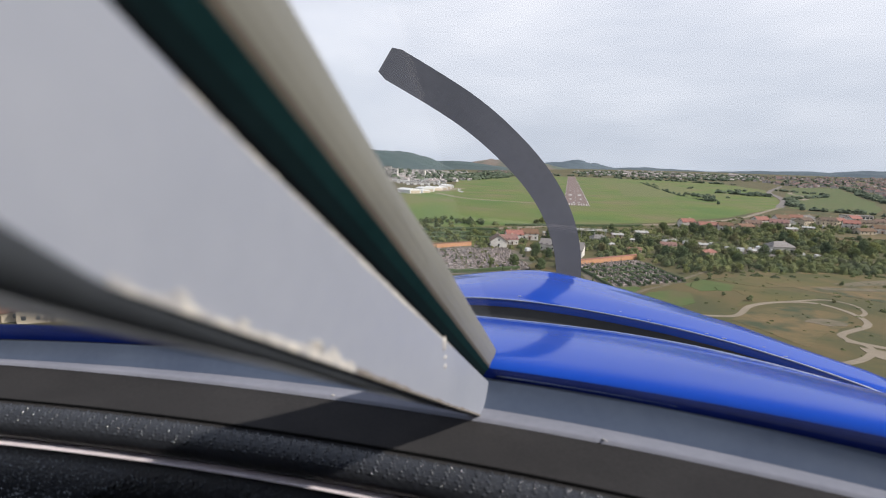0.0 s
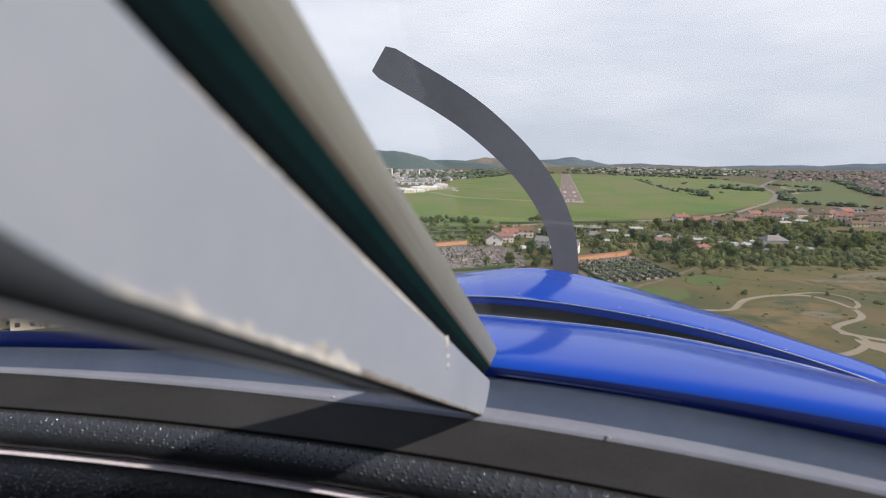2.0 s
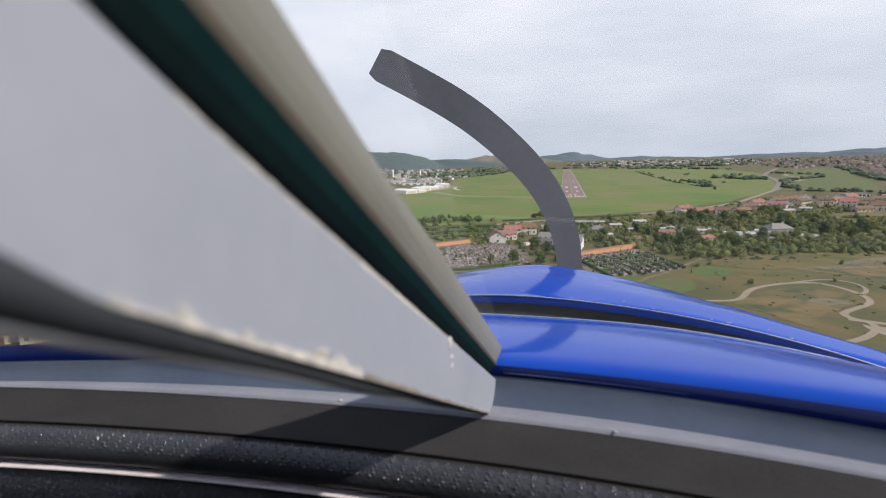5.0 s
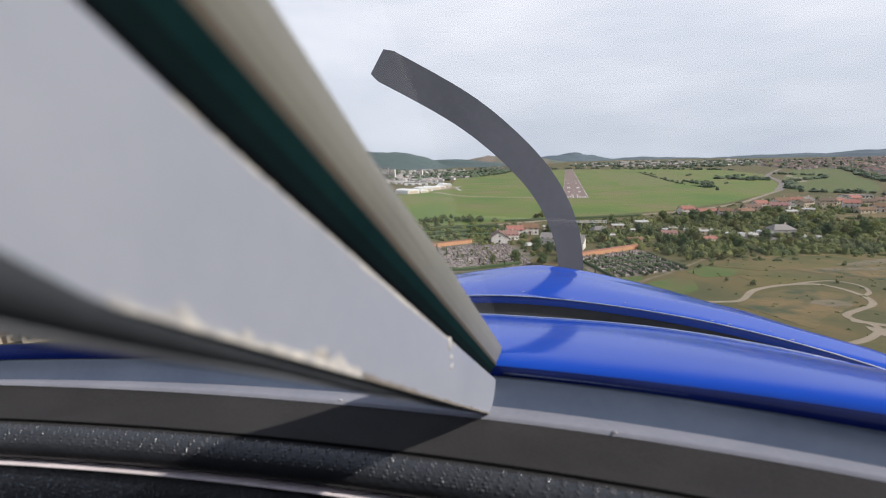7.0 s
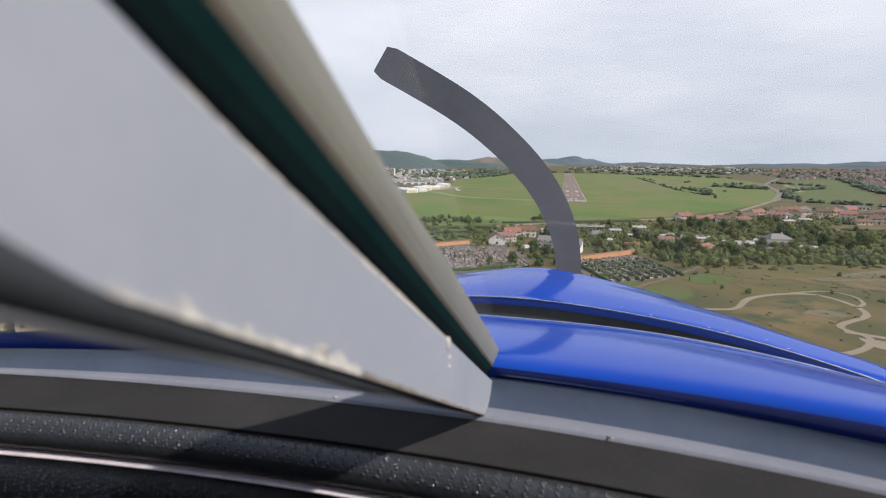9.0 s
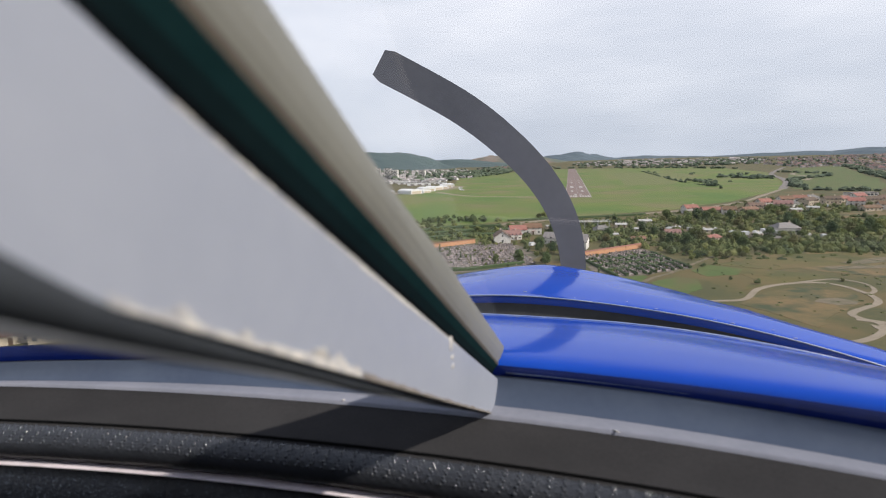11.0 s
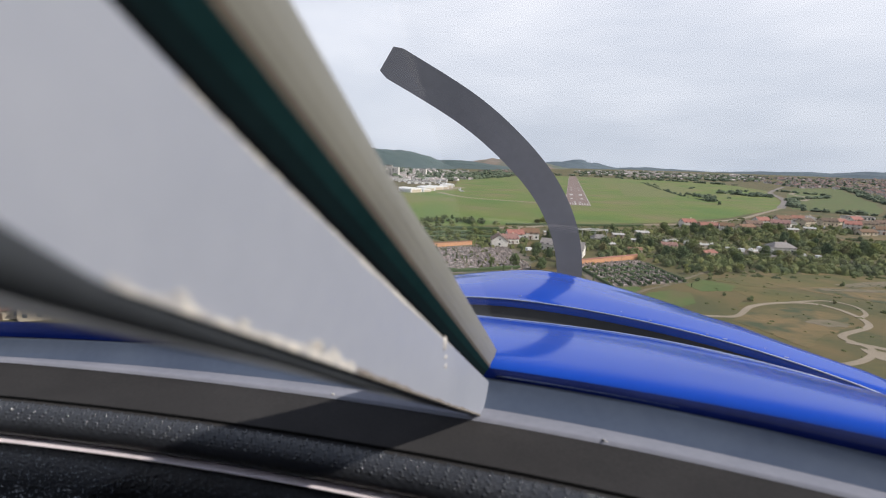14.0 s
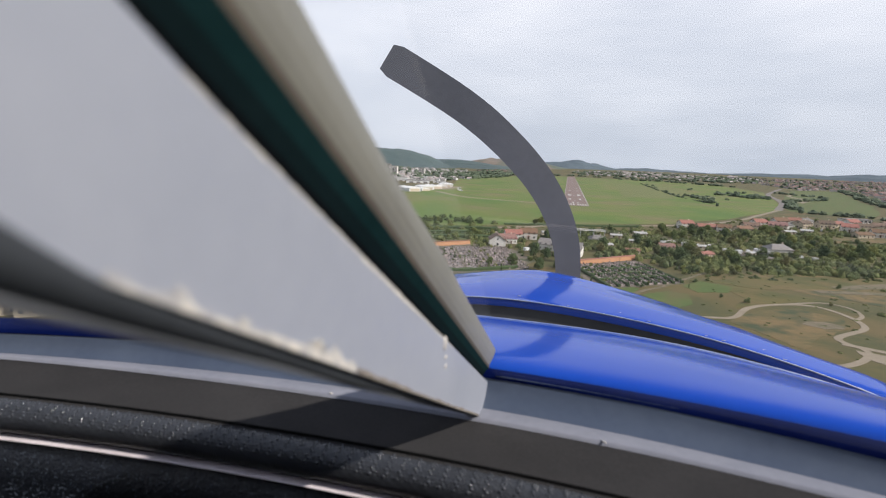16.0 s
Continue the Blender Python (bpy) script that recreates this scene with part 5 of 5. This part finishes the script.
ICO.free()


def clumps(name, label, category, mat, spots):
    vv, ff = [], []
    for x, y, r, h in spots:
        i = len(vv)
        ph = Vector((x * 0.13, y * 0.13, 0))
        for v in ICO_V:
            k = 1 + 0.75 * noise.noise(v * 1.7 + ph) + 0.35 * noise.noise(v * 5 + ph)
            vv.append((x + v.x * r * k, y + v.y * r * k, land_z(x, y) + h * (0.42 + 0.58 * v.z * k)))
        ff += [tuple(i + j for j in f) for f in ICO_F]
    me = bpy.data.meshes.new(name)
    me.from_pydata(vv, [], ff)
    me.materials.append(M[mat])
    return tagged(new(name, me), label, category, kind="stuff")


def along(rng, pts, step, spread, r0, r1, h0, h1):
    out = []
    line = smooth_line([(x, y, 0) for x, y in pts], 10)
    for a, b in zip(line, line[1:]):
        n = max(1, int((b - a).length / step))
        for k in range(n):
            if rng.random() < 0.82:
                p = a.lerp(b, (k + rng.random()) / n)
                out.append((p.x + rng.gauss(0, spread), p.y + rng.gauss(0, spread), rng.uniform(r0, r1), rng.uniform(h0, h1)))
    return out


rng = random.Random(77)
far = []
far += along(rng, [(440, 1460), (480, 1300), (440, 1180), (372, 1080), (330, 1010), (285, 860), (262, 790)], 7, 3, 3, 6, 3, 6)      # by the road
far += [(298 + rng.gauss(0, 16), 1108 + rng.gauss(0, 16), rng.uniform(4, 8), rng.uniform(4, 9)) for _ in range(16)]
far += along(rng, [(255, 1140), (285, 1250), (335, 1320)], 16, 8, 3, 6, 3, 6)
far += along(rng, [(470, 1010), (560, 1290), (690, 1660), (790, 1990)], 8, 6, 4, 8, 5, 9)
far += along(rng, [(250, 735), (330, 700), (420, 740), (520, 860)], 8, 5, 3, 6, 3, 7)
far += along(rng, [(150, 1740), (147, 1400), (150, 1000), (168, 850)], 12, 2, 1.5, 3.5, 1.2, 3)
far += [(171, 838, 4.5, 7), (165, 843, 3.5, 5), (148, 985, 3, 5), (152, 960, 2.5, 4), (178, 850, 3, 4)]
far += along(rng, [(168, 1045), (176, 990), (182, 920)], 10, 5, 2, 5, 2.5, 6)
far += along(rng, [(100, 2250), (300, 2150), (430, 1900)], 12, 10, 5, 10, 4, 9)
far += along(rng, [(-180, 2420), (-60, 2460), (150, 2420), (430, 2380)], 12, 14, 6, 12, 5, 10)
far += along(rng, [(-330, 1350), (-300, 1700), (-330, 2100), (-230, 2390)], 9, 10, 6, 12, 6, 11)
far += along(rng, [(-350, 1400), (-420, 1900), (-360, 2300)], 12, 25, 7, 13, 7, 12)
far += [(x, y, rng.uniform(2, 5), rng.uniform(2, 5)) for x, y in scatter(rng, [(120, 620), (210, 800), (300, 1080), (330, 1400), (150, 1700), (120, 1200), (130, 800)], 12, 12, [])]
far += [(x, y, rng.uniform(5, 10), rng.uniform(5, 10)) for x, y in scatter(rng, RIGHT_TOWN, 420, 6, [])]
far += [(x, y, rng.uniform(6, 12), rng.uniform(6, 11)) for x, y in scatter(rng, LEFT_TOWN, 240, 10, [])]
far += [(x, y, rng.uniform(8, 16), rng.uniform(6, 12)) for x, y in scatter(rng, FAR_TOWN, 300, 12, [])]
far += [(x, y, rng.uniform(8, 15), rng.uniform(6, 12)) for x, y in scatter(rng, MID_TOWN, 150, 12, [])]
clumps("far_trees", "dark green trees and hedges among far fields", "trees", "wood", far)

# ---------------------------------------------------------------- trees and shrubs nearer by
rng = random.Random(9)
BELT = [(-22, 300), (-28, 350), (20, 383), (75, 428), (150, 470), (215, 480), (300, 540), (330, 470), (190, 372), (128, 304), (95, 278), (60, 272), (30, 274), (8, 280)]
OPEN_GROUND = [(200, 445, 22), (228, 462, 22), (255, 478, 20), (182, 436, 10)]
taken += OPEN_GROUND
for a, b, r in ((90, 322, 10), (100, 335, 8)):
    taken.append((a, b, r))
for x, y in scatter(rng, BELT, 150, 3.0, taken):
    u = rng.random()
    kind = TREES[0] if u < 0.34 else TREES[1] if u < 0.56 else TREES[2] if u < 0.70 else SHRUBS[0] if u < 0.86 else SHRUBS[2]
    plant(kind, x, y, rng.uniform(0.50, 0.95) * (0.45 if x > 150 and y > 380 else 1.0), rng.uniform(0, 360))
for x, y, k, s in ((-35, 401, 0, 1.5), (-21, 408, 2, 1.3), (-39, 400, 1, 1.3), (-31, 403, 0, 1.1), (-19, 409, 2, 0.9)):
    plant(SHRUBS[k], x, y, s, rng.uniform(0, 360))
for x, y in scatter(rng, [(-128, 352), (-118, 392), (-84, 388), (-70, 366), (-96, 350)], 34, 1.5, []):
    plant(SHRUBS[rng.choice((0, 2, 2))], x, y, rng.uniform(0.6, 1.0), rng.uniform(0, 360))
for x, y in scatter(rng, [(-110, 282), (-112, 335), (-60, 345), (-40, 300), (-66, 272)], 46, 2.0, taken):
    plant(rng.choice((TREES[0], SHRUBS[0], SHRUBS[2], SHRUBS[2])), x, y, rng.uniform(0.32, 0.6), rng.uniform(0, 360))
for x, y in scatter(rng, [(30, 268), (60, 276), (120, 290), (128, 282), (70, 254), (42, 238)], 38, 2.0, taken):
    plant(rng.choice(SHRUBS), x, y, rng.uniform(0.45, 0.95), rng.uniform(0, 360))
for x, y in scatter(rng, [(-22, 232), (-34, 262), (-14, 262), (-8, 246), (-12, 220), (-20, 214)], 16, 2.0, taken):
    plant(rng.choice((SHRUBS[0], SHRUBS[2], TREES[1], SHRUBS[1])), x, y, rng.uniform(0.4, 0.75), rng.uniform(0, 360))
# cypresses along the cemetery
for k in range(9):
    plant(TREES[3], -84 + k * 6.4, 247 - k * 5.2 + rng.uniform(-1, 1), rng.uniform(0.35, 0.6), rng.uniform(0, 360))
for x, y, k in ((8, 193, 0.2), (17, 205, 0.24), (25, 211, 0.22), (33, 219, 0.26), (45, 228, 0.3), (40, 214, 0.2), (49, 203, 0.34)):
    plant(TREES[3] if k < 0.3 else SHRUBS[2], x, y, k, rng.uniform(0, 360))
plant(TREES[1], -31, 222, 0.66, 40)
plant(SHRUBS[2], -41, 222, 0.8, 10)
for x, y in ((-5, 254), (3, 198), (30, 246), (38, 224), (16, 262), (-30, 250), (-26, 243), (44, 226), (50, 232), (22, 207)):
    plant(TREES[3] if x % 2 else SHRUBS[2], x, y, 0.42, rng.uniform(0, 360))
# scattered shrubs on the meadow, and the row along the brown field
for x, y in scatter(rng, [(40, 205), (60, 240), (160, 260), (240, 240), (200, 160), (110, 120), (70, 120), (96, 160)], 7, 4, [(75, 190, 14)]):
    plant(rng.choice(SHRUBS), x, y, rng.uniform(0.22, 0.55), rng.uniform(0, 360))
for k in range(5, 46):
    x = -150 + k * 8.4
    plant(rng.choice((TREES[0], TREES[1], SHRUBS[0])), x + rng.uniform(-2, 2), (96 if x < -30 else 72 - 0.22 * x if x < 110 else 46) + rng.uniform(-4, 4), rng.uniform(0.5, 0.8), rng.uniform(0, 360))


# ---------------------------------------------------------------- thickets: leaf clumps nobody could count
def thicket(name, label, spots, seed):
    rng = np.random.default_rng(seed)
    vv, ff = [], []
    base = 0
    core = np.array([tuple(v) for v in ICO_V])
    core_f = np.array(ICO_F)
    for x, y, r, h in spots:
        # a lumpy dense mass, then many small sprays of leaves over it
        lump = 0.80 + 0.16 * np.sin(core[:, 0] * 4.1 + x) * np.cos(core[:, 1] * 3.7 + y) + rng.uniform(-0.07, 0.07, len(core))
        q = core * lump[:, None] * np.array([r, r, h * 0.94]) + np.array([x, y, 0.05])
        q[:, 2] = np.maximum(q[:, 2], -0.1)
        vv.append(q)
        ff.append(core_f + base)
        base += len(core)
        n = int(110 + 30 * r)
        d = rng.normal(size=(n, 3))
        d[:, 2] = np.abs(d[:, 2]) * 0.9
        d /= np.linalg.norm(d, axis=1)[:, None]
        lob = 0.84 + 0.16 * np.sin(d[:, 0] * 4.1 + x) * np.cos(d[:, 1] * 3.7 + y)
        p = d * (lob * rng.uniform(0.90, 1.10, n))[:, None] * np.array([r, r, h]) + np.array([x, y, 0.05])
        sz = rng.uniform(0.12, 0.34, n)[:, None] * (0.5 + 0.14 * r)
        nn = d + rng.normal(scale=0.4, size=(n, 3))
        nn /= np.linalg.norm(nn, axis=1)[:, None]
        u = rng.normal(size=(n, 3))
        a = np.cross(nn, u)
        a /= np.linalg.norm(a, axis=1)[:, None]
        b = np.cross(nn, a)
        q = np.stack([p - a * sz, p - b * sz * 0.8, p + a * sz, p + b * sz, p + nn * sz * 0.45], 1).reshape(-1, 3)
        q[:, 2] = np.maximum(q[:, 2], -0.1)
        vv.append(q)
        k = base + 5 * np.arange(n)[:, None]
        ff.append(np.concatenate([k + np.array([[i, (i + 1) % 4, 4]]) for i in range(4)]))
        base += 5 * n
    me = bpy.data.meshes.new(name)
    me.from_pydata(np.concatenate(vv).tolist(), [], np.concatenate(ff).tolist())
    me.materials.append(M["thicket"])
    return tagged(new(name, me), label, "bushes", kind="stuff")


rng = random.Random(40)
near_houses = [t for t in taken if t[2] > 4]
around = [(-68, 262), (-62, 318), (-10, 345), (20, 330), (24, 276), (-2, 250), (-24, 250), (-40, 266)]
bush = [(x, y, rng.uniform(1.6, 3.4), rng.uniform(1.6, 4.6)) for x, y in scatter(rng, BELT, 980, 0.7, list(near_houses))]
bush += [(x, y, rng.uniform(1.6, 3.2), rng.uniform(2.0, 4.6)) for x, y in scatter(rng, [(20, 272), (56, 278), (120, 292), (165, 330), (220, 380), (232, 360), (160, 296), (130, 276), (84, 262), (44, 250)], 260, 0.8, list(near_houses))]
bush += [(x, y, rng.uniform(1.0, 2.4), rng.uniform(1.2, 3.4)) for x, y in scatter(rng, around, 120, 0.6, [(a, b, r * 0.9) for a, b, r in near_houses])]
bush += along(rng, [(-60, 352), (-30, 372), (-12, 388), (30, 416), (75, 448), (112, 500), (146, 560)], 5, 3, 1.2, 2.6, 0.8, 2.0)
bush += along(rng, [(-130, 350), (-100, 362), (-66, 372)], 3, 7, 1.5, 3.2, 1.5, 3.2)
bush += [(x, y, rng.uniform(1.4, 3.0), rng.uniform(1.2, 3.2)) for x, y in scatter(rng, [(-112, 284), (-112, 336), (-60, 348), (-30, 330), (-38, 292), (-66, 272)], 130, 1.0, list(near_houses))]
bush += [(x, y, rng.uniform(1.0, 2.4), rng.uniform(0.5, 1.4)) for x, y in scatter(rng, [(44, 214), (60, 250), (130, 280), (240, 290), (230, 200), (130, 150), (96, 168), (92, 210)], 36, 1.2, [(78, 196, 12)])]
bush += along(rng, [(96, 430), (150, 462), (172, 470)], 5, 9, 1.8, 3.4, 2.0, 4.5)
bush += along(rng, [(150, 540), (190, 600), (260, 620), (320, 610)], 7, 8, 1.8, 3.4, 2.0, 4.5)
bush += [(x, y, rng.uniform(1.4, 3.0), rng.uniform(1.5, 4.0)) for x, y in scatter(rng, [(60, 436), (130, 440), (220, 455), (310, 530), (310, 610), (240, 600), (150, 530)], 170, 0.6, [(a, b, r * 0.8) for a, b, r in near_houses])]
bush += [(x, y, rng.uniform(0.6, 1.2), rng.uniform(0.6, 1.6)) for x, y in scatter(rng, [(-82, 248), (-45, 262), (-29, 222), (-61, 202)], 46, 0.6, [])]
bush += [(x, y, rng.uniform(0.6, 1.2), rng.uniform(0.6, 1.6)) for x, y in scatter(rng, [(-6, 236), (22, 262), (37, 222), (8, 200)], 46, 0.6, [])]
tuft = [(x, y, rng.uniform(0.6, 1.6), rng.uniform(0.4, 1.3)) for x, y in scatter(rng, [(40, 240), (62, 272), (130, 292), (250, 350), (250, 300), (130, 268), (70, 244)], 260, 0.3, [])]
tuft += [(x, y, rng.uniform(0.25, 0.8), rng.uniform(0.06, 0.20)) for x, y in scatter(rng, [(40, 178), (40, 250), (120, 272), (240, 290), (230, 190), (140, 140), (100, 124), (62, 140)], 260, 0.3, [])]
thicket("rough_tufts", "low olive tufts and weeds in the meadow", tuft, 5)
thicket("thicket", "dense green and olive bushes between gardens and airfield", bush, 3)


# ---------------------------------------------------------------- cemetery
def graves(rng, corner, e1, e2, n1, n2, skip):
    vv, ff = [], []
    u, v = Vector((*e1, 0)), Vector((*e2, 0))

    def slab8(p, a, b, z):
        i = len(vv)
        for zz in (-0.1, z):
            vv.extend([tuple(p + Vector((0, 0, zz))), tuple(p + a + Vector((0, 0, zz))), tuple(p + a + b + Vector((0, 0, zz))), tuple(p + b + Vector((0, 0, zz)))])
        ff.extend([(i + 4, i + 5, i + 6, i + 7), (i, i + 1, i + 5, i + 4), (i + 1, i + 2, i + 6, i + 5), (i + 2, i + 3, i + 7, i + 6), (i + 3, i, i + 4, i + 7)])
    for a in range(n1):
        for b in range(n2):
            if rng.random() < 0.2 or a % skip == 0:
                continue
            p = Vector((*corner, 0)) + u * ((a + 0.5) / n1) + v * ((b + 0.5) / n2) + Vector((rng.uniform(-0.5, 0.5), rng.uniform(-0.35, 0.35), 0))
            du, dv = u.normalized(), v.normalized()
            slab8(p, du * 1.9, dv * 0.9, rng.uniform(0.3, 0.5))
            if rng.random() < 0.85:
                slab8(p + du * 1.9, du * 0.25, dv * 0.9, rng.uniform(0.8, 1.4))
    me = bpy.data.meshes.new("gravestones")
    me.from_pydata(vv, [], ff)
    me.materials.append(M["stone"])
    return tagged(new("gravestones", me), "rows of grey and brown stone graves", "gravestones", kind="stuff")


rng = random.Random(15)
graves(rng, (-62, 198), (40, 22), (-20, 52), 22, 48, 7)
graves(rng, (8, 199), (29, 22), (-15, 40), 16, 36, 6)


def hedge(label, pts, w, h):
    bm = bmesh.new()
    line = smooth_line([(x, y, 0) for x, y in pts], 12)
    rows = []
    for i, p in enumerate(line):
        d = (line[min(i + 1, len(line) - 1)] - line[max(i - 1, 0)]).normalized()
        o = Vector((-d.y, d.x, 0)) * w / 2
        j = [0.25 * noise.noise((p.x * 0.9, p.y * 0.9, k)) for k in range(6)]
        rows.append([p - o * (1 + j[0]) + Vector((0, 0, -0.1)), p - o * (1.05 + j[1]) + Vector((0, 0, h * (0.75 + j[2]))), p + Vector((0, 0, h * (1 + j[3]))),
                     p + o * (1.05 + j[4]) + Vector((0, 0, h * (0.75 + j[5]))), p + o + Vector((0, 0, -0.1))])
    vs = grid(bm, rows)
    bm.faces.new(vs[0])
    bm.faces.new(vs[-1])
    ob = new("hedge", mesh_of("hedge", bm, "hedge"))
    return tagged(ob, label, "hedge")


for k in range(9):
    t = k / 8
    hedge("clipped dark green hedge between graves", [(-3 + 30 * t, 232 + 24 * t), (10 + 29 * t, 200 + 22 * t)], 1.0, 1.3)
for k in range(3):
    t = (k + 0.7) / 4
    hedge("clipped dark green hedge between graves", [(-3 + 13 * t, 232 - 32 * t), (27 + 12 * t, 256 - 34 * t)], 0.9, 1.2)
hedge("clipped dark green hedge round the cemetery", [(-80, 248), (-62, 199), (-28, 219)], 1.3, 1.6)
hedge("loose green hedge along garden plots", [(-112, 306), (-90, 330), (-60, 342)], 2.0, 2.2)
hedge("loose green hedge along garden plots", [(-104, 292), (-78, 312), (-50, 322)], 2.0, 2.2)
hedge("loose green hedge along garden plots", [(-94, 280), (-70, 296), (-50, 303)], 2.0, 2.2)
hedge("loose green hedge below the airfield", [(-60, 376), (-30, 390), (10, 410), (40, 428)], 2.2, 1.6)


def garden_wall(label, a, b, h, mat):
    t = thing("garden_wall", label, "wall", (a[0], a[1], 0), rz=math.degrees(math.atan2(b[1] - a[1], b[0] - a[0])))
    n = math.hypot(b[0] - a[0], b[1] - a[1])
    bm = bmesh.new()
    box(bm, 0, n, -0.25, 0.25, -0.2, h)
    part("wall", bm, mat, t)
    bm = bmesh.new()
    v = [(0, -0.5, h), (0, 0.5, h), (0, 0, h + 0.45)]
    grid(bm, [v, [(n, y, z) for _, y, z in v]], True)
    part("coping", bm, "tile", t, "orange tiled coping")
    return t


garden_wall("long orange rendered wall of the cemetery", (-8, 236), (24, 270), 2.2, "brickwall")
garden_wall("long orange rendered wall of the cemetery", (-86, 248), (-62, 273), 2.2, "brickwall")


# ---------------------------------------------------------------- vehicles, gantry, works hall
def make_van():
    t = thing("parked_van", "white van parked in the yard", "van", (0, 0, 0), group="parked vans")
    bm = bmesh.new()
    prof = [(-2.5, 0.35), (-2.5, 2.2), (-2.3, 2.35), (1.2, 2.35), (1.9, 1.45), (2.5, 1.2), (2.5, 0.35)]
    grid(bm, [[(x, s * 0.95, z) for x, z in prof] for s in (-1, 1)], True)
    for s in (-0.95, 0.95):
        bm.faces.new([bm.verts.new((x, s, z)) for x, z in prof])
    part("body", bm, "carwhite", t)
    bm = bmesh.new()
    grid(bm, [[(1.26, y, 2.28), (1.86, y, 1.52)] for y in (-0.8, 0.8)])
    bmesh.ops.translate(bm, verts=bm.verts, vec=(0.04, 0, 0.04))
    part("windscreen", bm, "glass", t, "dark windscreen")
    for x in (-1.6, 1.6):
        for s in (-1, 1):
            bm = bmesh.new()
            bmesh.ops.create_cone(bm, cap_ends=True, segments=12, radius1=0.36, radius2=0.36, depth=0.24, matrix=Matrix.Translation((x, s * 0.86, 0.36)) @ Matrix.Rotation(math.pi / 2, 4, "X"))
            part("wheel", bm, "tyre", t, "black wheel")
    return t


van = make_van()
for i, (x, y, rz, s) in enumerate(((84, 322, 20, 1.2), (90, 328, 100, 1), (96, 334, 60, 1.3), (78, 326, 30, 1), (99, 327, 150, 1.1), (80, 318, 70, 1), (64, 336, 10, 1.2), (58, 339, 40, 1.1),
                                   (72, 340, 80, 1), (-14, 286, 20, 1), (-30, 268, 60, 1), (46, 336, 15, 1.2), (120, 318, 40, 1), (114, 322, 20, 1), (156, 470, 20, 1), (190, 500, 60, 1))):
    ob = van if i == 0 else copy_thing(van, Matrix.Identity(4))
    ob.matrix_basis = pose(x, y, 0.05, 0, 0, rz) @ Matrix.Diagonal((s * 0.8, s * 0.8, s * 0.8, 1))

gantry = thing("lighting_gantry", "pale steel gantry on posts below the airfield", "gantry", (-12, 327, 0), rz=12)
for x in (0, 8, 16, 23):
    bm = bmesh.new()
    tube(bm, [(x, 0, -0.2), (x, 0, 6.4)], 0.18, 8)
    part("post", bm, "steel", gantry)
for z, y in ((6.0, -0.4), (6.0, 0.4), (6.8, 0.0)):
    bm = bmesh.new()
    tube(bm, [(-0.5, y, z), (23.5, y, z)], 0.16, 6)
    part("rail", bm, "hangarwhite", gantry)

works = thing("works_hall", "pale flat-roofed works hall with dark end", "building", (118, 82, 0), rz=20)
bm = bmesh.new()
box(bm, -16, 16, -9, 9, -0.3, 6)
part("wall", bm, "white", works)
bm = bmesh.new()
box(bm, -16.5, 16.5, -9.5, 9.5, 6, 6.6)
part("roof", bm, "metalroof", works)
for i in range(7):
    bm = bmesh.new()
    box(bm, -14.5 + i * 4.2, -11.8 + i * 4.2, -9.08, -8.9, 2.5, 4.6)
    part("window", bm, "glass", works)
shed = thing("long_shed", "long low white-roofed shed beside the brown field", "shed", (46, -46, 0), rz=-12)
bm = bmesh.new()
box(bm, -24, 24, -4.5, 4.5, -0.3, 3.6)
part("wall", bm, "cream", shed)
bm = bmesh.new()
v = [(-24.5, -5, 3.5), (-24.5, 0, 4.8), (-24.5, 5, 3.5)]
grid(bm, [v, [(24.5, y, z) for _, y, z in v]], True)
part("roof", bm, "metalroof", shed, "pale sheet roof")
for i in range(8):
    bm = bmesh.new()
    box(bm, -21.5 + i * 5.6, -19.5 + i * 5.6, -4.58, -4.42, 1.2, 2.6)
    part("window", bm, "glass", shed)
for x, y, rz in ((142, 58, 20), (154, 62, 20), (166, 66, 20)):
    put_house(2, x, y, rz, 1.0)
for x, y, rz in ((60, -70, 10), (90, -64, 14), (120, -75, 8), (150, -60, 12), (180, -72, 10)):
    put_house(3, x, y, rz, 1.0)

for k, x, y, rz in ((3, -150, 92, 50), (1, -139, 99, 40), (3, -128, 106, 64)):
    put_house(k, x, y, rz, 1.2)
